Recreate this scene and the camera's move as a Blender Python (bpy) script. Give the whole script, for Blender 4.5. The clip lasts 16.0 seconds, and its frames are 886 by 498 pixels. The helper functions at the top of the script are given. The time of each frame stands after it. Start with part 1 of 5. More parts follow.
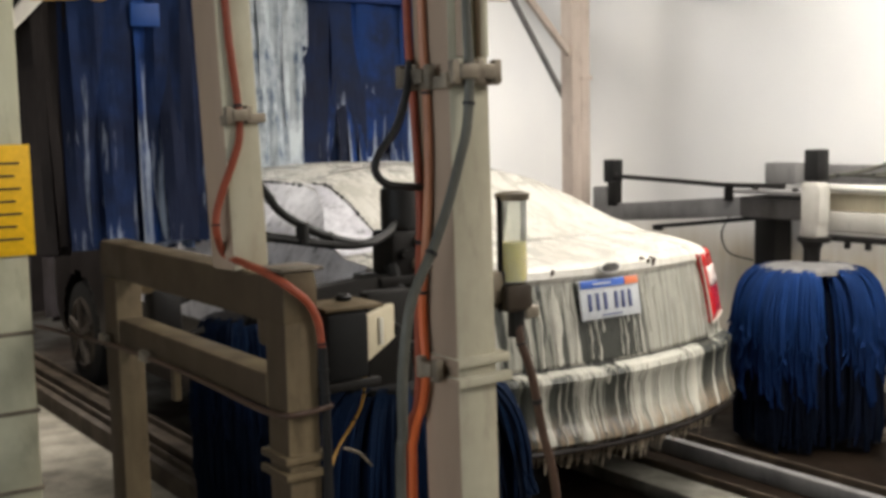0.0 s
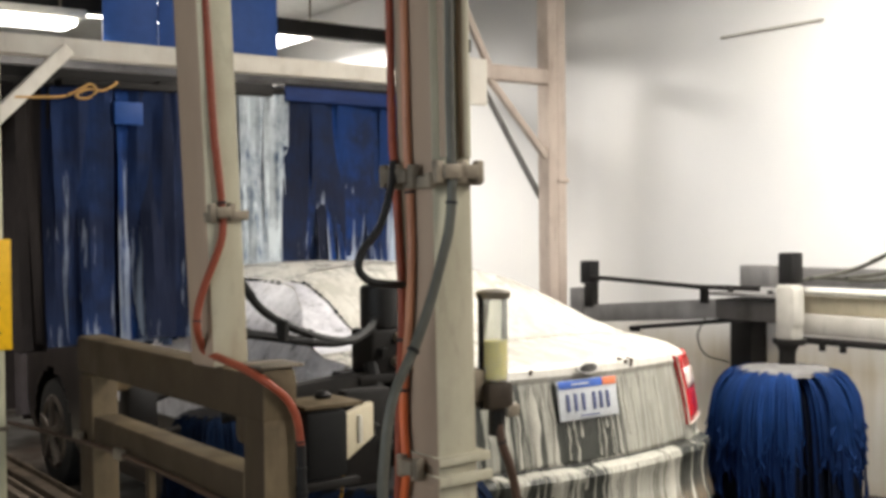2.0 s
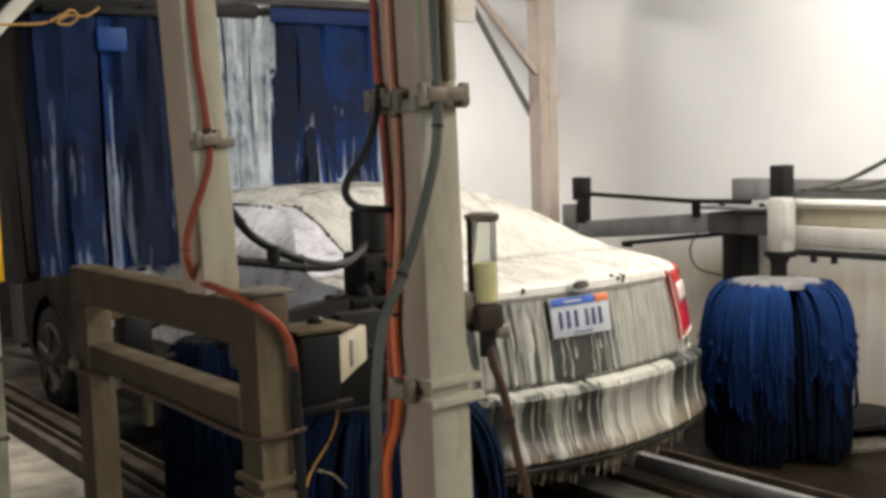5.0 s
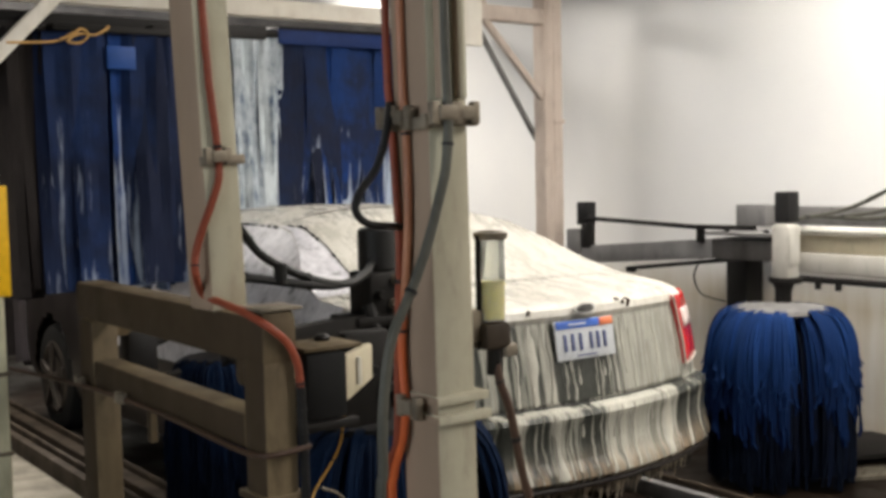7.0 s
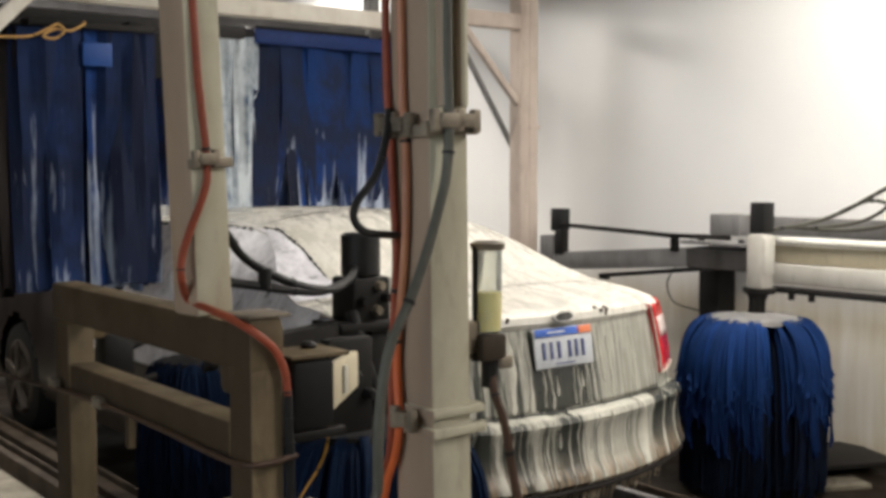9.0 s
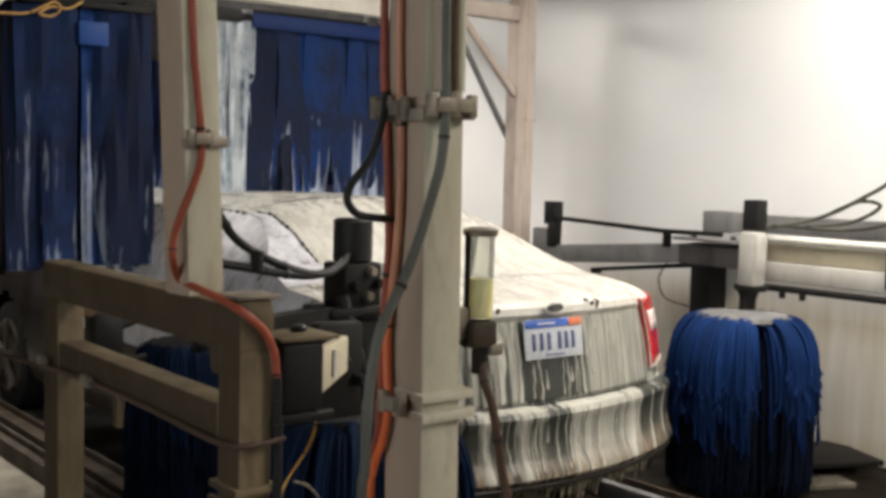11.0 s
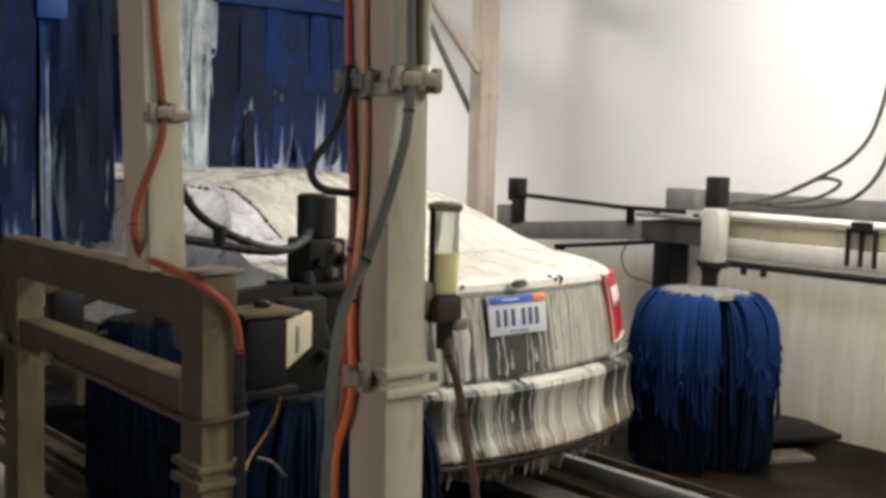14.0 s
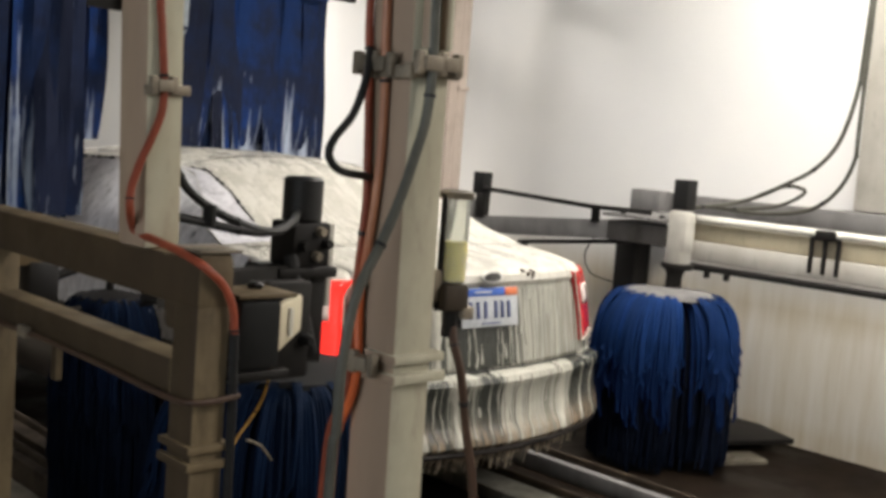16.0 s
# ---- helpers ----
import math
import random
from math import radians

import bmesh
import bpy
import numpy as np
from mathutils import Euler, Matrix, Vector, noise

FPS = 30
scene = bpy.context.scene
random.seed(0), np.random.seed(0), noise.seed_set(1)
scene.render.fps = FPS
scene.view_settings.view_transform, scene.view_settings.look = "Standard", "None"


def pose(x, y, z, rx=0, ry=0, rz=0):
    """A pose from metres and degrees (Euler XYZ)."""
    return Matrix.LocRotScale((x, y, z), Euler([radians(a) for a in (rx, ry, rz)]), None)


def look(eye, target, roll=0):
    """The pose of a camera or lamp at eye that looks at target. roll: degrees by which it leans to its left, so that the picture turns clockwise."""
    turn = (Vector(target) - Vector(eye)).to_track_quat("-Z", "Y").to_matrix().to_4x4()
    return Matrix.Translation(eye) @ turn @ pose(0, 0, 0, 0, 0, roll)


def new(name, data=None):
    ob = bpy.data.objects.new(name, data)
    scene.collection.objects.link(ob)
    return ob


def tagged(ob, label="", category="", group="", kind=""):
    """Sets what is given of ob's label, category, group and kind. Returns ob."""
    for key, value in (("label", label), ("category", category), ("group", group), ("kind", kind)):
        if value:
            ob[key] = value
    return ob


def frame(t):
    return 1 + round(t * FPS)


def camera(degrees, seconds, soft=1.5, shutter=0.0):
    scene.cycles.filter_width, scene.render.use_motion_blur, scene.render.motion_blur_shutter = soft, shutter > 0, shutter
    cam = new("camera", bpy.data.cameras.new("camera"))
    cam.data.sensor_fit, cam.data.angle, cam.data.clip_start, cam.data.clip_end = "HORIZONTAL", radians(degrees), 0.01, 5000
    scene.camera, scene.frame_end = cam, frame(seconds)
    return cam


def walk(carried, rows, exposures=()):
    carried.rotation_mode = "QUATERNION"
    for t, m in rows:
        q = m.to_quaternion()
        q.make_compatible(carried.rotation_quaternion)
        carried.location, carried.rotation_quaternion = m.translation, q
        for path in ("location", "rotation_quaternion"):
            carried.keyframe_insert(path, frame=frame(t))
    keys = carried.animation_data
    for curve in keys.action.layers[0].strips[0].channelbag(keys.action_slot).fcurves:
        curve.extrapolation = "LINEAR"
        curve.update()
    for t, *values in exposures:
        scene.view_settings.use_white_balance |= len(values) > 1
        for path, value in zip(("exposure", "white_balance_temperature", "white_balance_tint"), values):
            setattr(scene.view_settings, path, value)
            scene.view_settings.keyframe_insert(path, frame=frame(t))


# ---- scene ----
cam = camera(43.0, 16.0, 3.6, 0.5)
PATH = [
    (0, (-2.996, -3.181, 1.544), (-1.859, -1.549, 1.331), -1.2),
    (0.5, (-2.995, -3.178, 1.543), (-1.857, -1.547, 1.334), -1.1),
    (1, (-2.996, -3.175, 1.543), (-1.861, -1.543, 1.325), -0.9),
    (1.5, (-2.996, -3.166, 1.545), (-1.835, -1.543, 1.418), -0.1),
    (2, (-3.015, -3.189, 1.541), (-1.835, -1.575, 1.505), -0.6),
    (2.5, (-3.014, -3.197, 1.539), (-1.826, -1.589, 1.479), -1.0),
    (3, (-3.007, -3.191, 1.539), (-1.817, -1.587, 1.439), -1.3),
    (3.5, (-3.007, -3.193, 1.539), (-1.813, -1.592, 1.419), -1.5),
    (4, (-3.007, -3.195, 1.541), (-1.82, -1.593, 1.38), -1.9),
    (4.2, (-3.004, -3.191, 1.551), (-1.819, -1.591, 1.367), -1.9),
    (6.5, (-3.01, -3.194, 1.542), (-1.835, -1.583, 1.387), -1.9),
    (7, (-3.018, -3.192, 1.538), (-1.837, -1.584, 1.401), -1.2),
    (7.5, (-3.027, -3.169, 1.537), (-1.839, -1.566, 1.398), 0.9),
    (8, (-3.038, -3.144, 1.548), (-1.829, -1.559, 1.395), 0.4),
    (8.5, (-3.049, -3.131, 1.549), (-1.826, -1.554, 1.412), -0.2),
    (9, (-3.045, -3.13, 1.55), (-1.813, -1.56, 1.416), -0.1),
    (11.5, (-3.044, -3.127, 1.536), (-1.802, -1.567, 1.38), 1.6),
    (12, (-3.043, -3.126, 1.535), (-1.8, -1.567, 1.371), 1.6),
    (12.5, (-3.043, -3.123, 1.534), (-1.797, -1.567, 1.363), 1.7),
    (13, (-3.044, -3.124, 1.533), (-1.785, -1.58, 1.358), 1.9),
    (13.5, (-3.042, -3.12, 1.532), (-1.767, -1.59, 1.342), 1.8),
    (14, (-3.041, -3.121, 1.533), (-1.75, -1.604, 1.346), 1.6),
    (14.5, (-3.041, -3.117, 1.532), (-1.74, -1.608, 1.356), 1.4),
    (15, (-3.054, -3.107, 1.53), (-1.741, -1.61, 1.341), 1.6),
    (15.5, (-3.075, -3.072, 1.523), (-1.731, -1.607, 1.31), 2.8),
    (16, (-3.12, -3.034, 1.517), (-1.756, -1.584, 1.322), 4.4),
]
walk(cam, [(t, look(eye, target, roll)) for t, eye, target, roll in PATH],
     [(0, 0.76), (1.2, 0.76), (1.8, 1.03), (2.3, 0.93), (3.2, 0.70), (4.2, 0.68), (7, 0.73), (9, 0.69), (16, 0.69)])


# ---- world, lamps, exposure ----
world = bpy.data.worlds.new("hall_air")
scene.world = world
world.use_nodes = True
world.node_tree.nodes["Background"].inputs[0].default_value = (0.75, 0.8, 0.9, 1)
world.node_tree.nodes["Background"].inputs[1].default_value = 0.058

WALL_X, CEIL, LEFT_X, BACK_Y, FAR_Y = 2.66, 3.7, -5.2, -6.0, 9.5


def area(name, at, target, sx, sy, watts, colour):
    d = bpy.data.lights.new(name, "AREA")
    d.shape, d.size, d.size_y, d.energy, d.color = "RECTANGLE", sx, sy, watts, colour
    ob = new(name, d)
    ob.matrix_world = look(at, target)
    return ob


WARM = (1.0, 0.94, 0.865)
area("tube_lamp_glow", (1.20, -0.5, 3.25), (1.32, -0.5, 0), 0.90, 2.6, 50, WARM)
area("tube_lamp_glow", (0.6, -4.2, 3.30), (0.55, -4.1, 0), 0.80, 2.4, 80, WARM)
area("tube_lamp_glow", (-1.25, 3.15, 2.66), (-1.25, 3.1, 0), 0.6, 0.2, 30, WARM)
area("tube_lamp_glow", (-0.3, 4.5, 3.02), (-0.3, 4.4, 0), 2.0, 0.60, 88, WARM)
area("tube_lamp_glow", (1.95, 6.2, 3.22), (1.95, 6.2, 0), 0.25, 1.6, 60, WARM)
# cool fill light added in an unseen opening of the left wall
area("window_light", (LEFT_X + 0.03, -2.2, 1.75), (0, -1.2, 1.2), 3.0, 1.3, 36, (0.86, 0.93, 1.0))


# ---- materials ----
def mat(name, rough=0.6, metal=0.0):
    m = bpy.data.materials.new(name)
    m.use_nodes = True
    b = m.node_tree.nodes["Principled BSDF"]
    b.inputs["Roughness"].default_value = rough
    b.inputs["Metallic"].default_value = metal
    return m, m.node_tree.nodes, m.node_tree.links, b


def coords(n, l, scale, kind="Object"):
    tc, mp = n.new("ShaderNodeTexCoord"), n.new("ShaderNodeMapping")
    mp.inputs["Scale"].default_value = scale
    l.new(tc.outputs[kind], mp.inputs["Vector"])
    return mp.outputs["Vector"]


def noise_tex(n, l, vec, scale, detail=4.0, rough=0.55):
    t = n.new("ShaderNodeTexNoise")
    t.inputs["Scale"].default_value, t.inputs["Detail"].default_value, t.inputs["Roughness"].default_value = scale, detail, rough
    l.new(vec, t.inputs["Vector"])
    return t.outputs["Fac"]


def ramp(n, l, fac, stops):
    r = n.new("ShaderNodeValToRGB")
    e = r.color_ramp.elements
    while len(e) < len(stops):
        e.new(0.5)
    for el, (p, c) in zip(e, stops):
        el.position, el.color = p, (*c, 1)
    l.new(fac, r.inputs["Fac"])
    return r.outputs["Color"]


def mixc(n, l, fac, a, b, mode="MIX"):
    x = n.new("ShaderNodeMix")
    x.data_type, x.blend_type = "RGBA", mode
    for sock, v in ((x.inputs[0], fac), (x.inputs[6], a), (x.inputs[7], b)):
        if isinstance(v, (int, float)):
            sock.default_value = v
        elif isinstance(v, tuple):
            sock.default_value = (*v, 1)
        else:
            l.new(v, sock)
    return x.outputs[2]


def bump(n, l, b, height, strength, dist=0.01):
    u = n.new("ShaderNodeBump")
    u.inputs["Strength"].default_value, u.inputs["Distance"].default_value = strength, dist
    l.new(height, u.inputs["Height"])
    l.new(u.outputs["Normal"], b.inputs["Normal"])


def plain(name, c, rough=0.6, metal=0.0, vary=0.35, scale=14.0, stretch=(1, 1, 1), relief=0.15):
    """A surface of one colour with cloudy wear at two scales and fine relief."""
    m, n, l, b = mat(name, rough, metal)
    b.inputs["Specular IOR Level"].default_value = 0.25
    v = coords(n, l, stretch)
    big, fine = noise_tex(n, l, v, scale * 0.25), noise_tex(n, l, v, scale * 4)
    lo, hi = tuple(x * (1 - vary) for x in c), tuple(min(1, x * (1 + vary * 0.6)) for x in c)
    c1 = ramp(n, l, big, [(0.3, lo), (0.7, hi)])
    c2 = ramp(n, l, fine, [(0.25, (0.72, 0.72, 0.72)), (0.65, (1, 1, 1))])
    l.new(mixc(n, l, 0.6, c1, c2, "MULTIPLY"), b.inputs["Base Color"])
    bump(n, l, b, fine, relief, 0.004)
    return m


def steel_paint(name, c, stain, amount=0.5, side=0.0):
    """Painted square tube with soft grime; side: how far its left face is darkened, rust and shade."""
    m, n, l, b = mat(name, 0.5, 0.0)
    b.inputs["Specular IOR Level"].default_value = 0.22
    v, v2 = coords(n, l, (3.5, 3.5, 0.8)), coords(n, l, (1, 1, 1))
    runs, blot, fine = noise_tex(n, l, v, 2.2, 6, 0.6), noise_tex(n, l, v2, 4.0, 6, 0.62), noise_tex(n, l, v2, 70, 3)
    base = mixc(n, l, ramp(n, l, runs, [(0.36, (0, 0, 0)), (0.72, (amount,) * 3)]), c, stain)
    scab = noise_tex(n, l, coords(n, l, (6, 6, 1.6)), 3.0, 7, 0.7)
    base = mixc(n, l, ramp(n, l, scab, [(0.56, (0, 0, 0)), (0.66, (0.55 * amount,) * 3)]), base, tuple(0.45 * x for x in stain))
    base = mixc(n, l, ramp(n, l, blot, [(0.45, (0, 0, 0)), (0.75, (amount,) * 3)]), base, tuple(0.6 * x for x in stain))
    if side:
        # faces towards the walkway: rusty splash, with their shade painted in by facing
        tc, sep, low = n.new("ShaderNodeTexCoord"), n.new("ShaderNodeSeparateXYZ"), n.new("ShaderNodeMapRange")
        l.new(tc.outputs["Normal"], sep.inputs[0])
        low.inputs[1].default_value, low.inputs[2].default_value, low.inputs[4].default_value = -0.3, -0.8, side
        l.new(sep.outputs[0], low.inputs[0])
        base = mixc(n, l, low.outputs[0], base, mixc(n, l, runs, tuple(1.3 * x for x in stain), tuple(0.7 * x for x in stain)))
    l.new(base, b.inputs["Base Color"])
    l.new(ramp(n, l, blot, [(0.3, (0.5, 0.5, 0.5)), (0.7, (0.8, 0.8, 0.8))]), b.inputs["Roughness"])
    bump(n, l, b, fine, 0.12, 0.003)
    return m


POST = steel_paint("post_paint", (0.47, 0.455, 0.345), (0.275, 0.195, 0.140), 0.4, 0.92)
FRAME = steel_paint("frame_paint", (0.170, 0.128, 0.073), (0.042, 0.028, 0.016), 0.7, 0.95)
COVER = steel_paint("cover_paint", (0.50, 0.45, 0.33), (0.25, 0.20, 0.13), 0.3)
RUSTY = steel_paint("rusty_rail", (0.060, 0.044, 0.029), (0.022, 0.015, 0.010), 0.8)
WHITE_STEEL = steel_paint("gantry_paint", (0.76, 0.72, 0.64), (0.50, 0.40, 0.30), 0.3)
COLUMN = steel_paint("column_paint", (0.62, 0.53, 0.46), (0.34, 0.25, 0.19), 0.4)
RAIL_STEEL = steel_paint("rail_steel", (0.24, 0.235, 0.20), (0.10, 0.085, 0.065), 0.7)
GREY_STEEL = steel_paint("arm_paint", (0.21, 0.205, 0.20), (0.10, 0.093, 0.09), 0.5)
PALE_STEEL = steel_paint("pale_paint", (0.50, 0.485, 0.44), (0.32, 0.28, 0.22), 0.35)
HEAD_STEEL = steel_paint("head_paint", (0.10, 0.095, 0.09), (0.04, 0.035, 0.03), 0.6)
SIGN_PAINT = steel_paint("sign_post_paint", (0.52, 0.51, 0.37), (0.30, 0.26, 0.17), 0.45)
DARK_STEEL = plain("dark_steel", (0.012, 0.0105, 0.0095), 0.6, 0.2)
MATT_BLACK = plain("matt_black", (0.006, 0.006, 0.006), 0.75)
GALV = plain("galvanised", (0.22, 0.185, 0.14), 0.5, 0.35, 0.55, 40)
RUBBER = plain("black_rubber", (0.013, 0.0125, 0.0125), 0.45)
GREY_HOSE = plain("grey_hose", (0.085, 0.083, 0.068), 0.5)


def dulled_hose():
    """Orange rubber, vivid where it hangs free low down, dull grey-brown higher along the post."""
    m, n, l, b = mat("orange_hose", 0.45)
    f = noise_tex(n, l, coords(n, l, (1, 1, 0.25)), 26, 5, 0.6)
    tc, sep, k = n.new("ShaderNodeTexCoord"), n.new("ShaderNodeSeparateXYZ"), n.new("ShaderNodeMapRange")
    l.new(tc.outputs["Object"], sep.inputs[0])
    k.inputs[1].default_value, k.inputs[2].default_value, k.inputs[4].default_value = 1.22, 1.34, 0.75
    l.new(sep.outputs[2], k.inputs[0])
    vivid = ramp(n, l, f, [(0.3, (0.40, 0.075, 0.018)), (0.65, (0.58, 0.115, 0.024))])
    dull = ramp(n, l, f, [(0.35, (0.20, 0.105, 0.06)), (0.65, (0.34, 0.19, 0.11))])
    l.new(mixc(n, l, k.outputs[0], vivid, dull), b.inputs["Base Color"])
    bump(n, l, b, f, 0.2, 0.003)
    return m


ORANGE = dulled_hose()
RED_HOSE = plain("red_hose", (0.235, 0.052, 0.026), 0.45, 0, 0.35)
BROWN_HOSE = plain("brown_hose", (0.070, 0.040, 0.027), 0.5)
YELLOW = plain("yellow_paint", (0.80, 0.46, 0.01), 0.5, 0, 0.15)
WIRE = plain("orange_wire", (0.62, 0.36, 0.12), 0.5, 0, 0.2)
OCHRE_WIRE = plain("ochre_wire", (0.42, 0.24, 0.05), 0.5, 0, 0.3)
INK = plain("black_ink", (0.03, 0.03, 0.03), 0.6)
WHITE_PLASTIC = plain("white_plastic", (0.70, 0.69, 0.62), 0.4, 0, 0.2)
TYRE = plain("tyre_rubber", (0.018, 0.018, 0.018), 0.8)
RIM = plain("alloy", (0.075, 0.062, 0.052), 0.5, 0.4, 0.5, 30)
PLATE_WHITE = plain("plate_white", (0.52, 0.54, 0.56), 0.4, 0, 0.12)
PLATE_BLUE = plain("plate_blue", (0.06, 0.14, 0.50), 0.4, 0, 0.1)
PLATE_ORANGE = plain("plate_orange", (0.75, 0.22, 0.10), 0.4, 0, 0.1)
NAVY = plain("plate_ink", (0.07, 0.085, 0.19), 0.4)
DARK_GLASS = plain("badge_dark", (0.10, 0.095, 0.09), 0.3, 0, 0.8, 120)
CHROME = plain("chrome", (0.62, 0.61, 0.57), 0.4, 0.1, 0.4, 90)


def wall_material():
    """White plastic wall sheets with a yellowed lower band, grime low down in runs and shade below the arm painted in.
    """
    m, n, l, b = mat("wall_sheet", 0.32)
    v, vr = coords(n, l, (1, 1, 1)), coords(n, l, (1, 5, 0.5))
    big, runs = noise_tex(n, l, v, 0.9, 5), noise_tex(n, l, vr, 2.5, 6, 0.6)
    base = ramp(n, l, big, [(0.3, (0.74, 0.74, 0.74)), (0.7, (0.82, 0.81, 0.78))])
    tc, sep = n.new("ShaderNodeTexCoord"), n.new("ShaderNodeSeparateXYZ")
    l.new(tc.outputs["Object"], sep.inputs[0])
    # strength by height: yellowing and grime, with the arm's shade mixed in
    band = n.new("ShaderNodeValToRGB")
    e = band.color_ramp.elements
    while len(e) < 5:
        e.new(0.5)
    for el, (p, k) in zip(e, ((0.02, 0.95), (0.10, 0.75), (0.58, 0.7), (0.70, 0.95), (0.95, 0.0))):
        el.position, el.color = p, (k, k, k, 1)
    l.new(sep.outputs[2], band.inputs["Fac"])
    mul = n.new("ShaderNodeMath")
    mul.operation = "MULTIPLY"
    l.new(band.outputs["Color"], mul.inputs[0])
    l.new(ramp(n, l, runs, [(0.25, (0.5, 0.5, 0.5)), (0.65, (1, 1, 1))]), mul.inputs[1])
    base = mixc(n, l, mul.outputs[0], base, (0.46, 0.395, 0.275))
    l.new(base, b.inputs["Base Color"])
    bump(n, l, b, big, 0.1, 0.02)
    return m


def concrete(name, a, b2, rough):
    m, n, l, b = mat(name, rough)
    b.inputs["Specular IOR Level"].default_value = 0.06
    v = coords(n, l, (1, 1, 1))
    big, mid, fine = noise_tex(n, l, v, 1.3, 6, 0.6), noise_tex(n, l, v, 7, 5), noise_tex(n, l, v, 60, 4)
    c = mixc(n, l, 0.5, ramp(n, l, big, [(0.35, a), (0.65, b2)]), ramp(n, l, mid, [(0.35, a), (0.65, b2)]))
    l.new(mixc(n, l, 0.5, c, ramp(n, l, fine, [(0.3, (0.6, 0.6, 0.6)), (0.7, (1, 1, 1))]), "MULTIPLY"), b.inputs["Base Color"])
    l.new(ramp(n, l, big, [(0.4, (rough * 0.4,) * 3), (0.7, (rough,) * 3)]), b.inputs["Roughness"])
    bump(n, l, b, mid, 0.3, 0.01)
    return m


WALL = wall_material()
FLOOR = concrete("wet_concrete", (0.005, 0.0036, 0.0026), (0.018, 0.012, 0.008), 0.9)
PALE_FLOOR = concrete("pale_concrete", (0.10, 0.088, 0.070), (0.36, 0.33, 0.27), 0.7)
SLAB = concrete("slab_concrete", (0.04, 0.033, 0.025), (0.20, 0.18, 0.14), 0.5)
CEILING = plain("ceiling_sheet", (0.55, 0.55, 0.53), 0.6, 0, 0.15, 3)
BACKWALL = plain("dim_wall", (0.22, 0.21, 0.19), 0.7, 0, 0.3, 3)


def cloth(name, dark, mid, light, foam=0.0, tip=0.0):
    """Wet wash cloth: colour differs from strip to strip; soap or light tips towards the lower end."""
    m, n, l, b = mat(name, 0.75)
    b.inputs["Specular IOR Level"].default_value = 0.06
    v, v2 = coords(n, l, (14, 14, 1.1)), coords(n, l, (1, 1, 1))
    info = n.new("ShaderNodeObjectInfo")
    runs, cloud = noise_tex(n, l, v, 1.0, 5, 0.6), noise_tex(n, l, v2, 4.0, 5, 0.6)
    fine = noise_tex(n, l, coords(n, l, (160, 160, 8)), 1.0, 3)
    c = ramp(n, l, info.outputs["Random"], [(0.0, dark), (0.55, mid), (1.0, light)])
    c = mixc(n, l, ramp(n, l, cloud, [(0.4, (0.8, 0.8, 0.8)), (0.62, (0, 0, 0))]), c, dark)
    c = mixc(n, l, 0.5, c, ramp(n, l, fine, [(0.3, (0.5, 0.5, 0.5)), (0.7, (1, 1, 1))]), "MULTIPLY")
    if foam:
        tc, sep, low = n.new("ShaderNodeTexCoord"), n.new("ShaderNodeSeparateXYZ"), n.new("ShaderNodeMapRange")
        l.new(tc.outputs["Object"], sep.inputs[0])
        low.inputs[1].default_value, low.inputs[2].default_value = -0.35 + tip, -1.05 + tip
        l.new(sep.outputs[2], low.inputs[0])
        add = n.new("ShaderNodeMath")
        add.operation = "MULTIPLY_ADD"
        l.new(low.outputs[0], add.inputs[0])
        add.inputs[1].default_value = 0.22
        l.new(runs, add.inputs[2])
        rnd = n.new("ShaderNodeMath")
        rnd.operation = "MULTIPLY_ADD"
        l.new(info.outputs["Random"], rnd.inputs[0])
        rnd.inputs[1].default_value = 0.12
        l.new(add.outputs[0], rnd.inputs[2])
        k = 0.84 - 0.3 * foam
        c = mixc(n, l, ramp(n, l, rnd.outputs[0], [(k - 0.06, (0, 0, 0)), (min(1, k + 0.10), (0.8, 0.8, 0.8))]), c, (0.55, 0.62, 0.74))
    l.new(c, b.inputs["Base Color"])
    bump(n, l, b, fine, 0.5, 0.006)
    return m


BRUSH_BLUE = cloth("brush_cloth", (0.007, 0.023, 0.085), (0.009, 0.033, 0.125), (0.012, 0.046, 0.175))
# darker copies of the blue cloth: shade on the left brushes put into colour
BRUSH_SHADED = cloth("brush_cloth_shaded", (0.002, 0.005, 0.013), (0.003, 0.007, 0.019), (0.003, 0.010, 0.028))
BRUSH_HALF_SHADED = cloth("brush_cloth_half_shaded", (0.003, 0.008, 0.022), (0.004, 0.011, 0.032), (0.005, 0.016, 0.046))
# inner and lower tiers: shade under the top cloth put into the colour
BRUSH_MID_SHADE = cloth("brush_cloth_mid_shade", (0.005, 0.016, 0.06), (0.006, 0.021, 0.082), (0.008, 0.028, 0.11))
BRUSH_LOW_SHADE = cloth("brush_cloth_low_shade", (0.004, 0.006, 0.013), (0.005, 0.009, 0.020), (0.007, 0.012, 0.032))
CURTAIN_SIDE = cloth("side_curtain_cloth", (0.016, 0.020, 0.040), (0.018, 0.036, 0.105), (0.017, 0.060, 0.240), 0.12)
CURTAIN_BLUE = cloth("curtain_cloth", (0.024, 0.027, 0.044), (0.018, 0.036, 0.105), (0.017, 0.060, 0.240), 0.03)
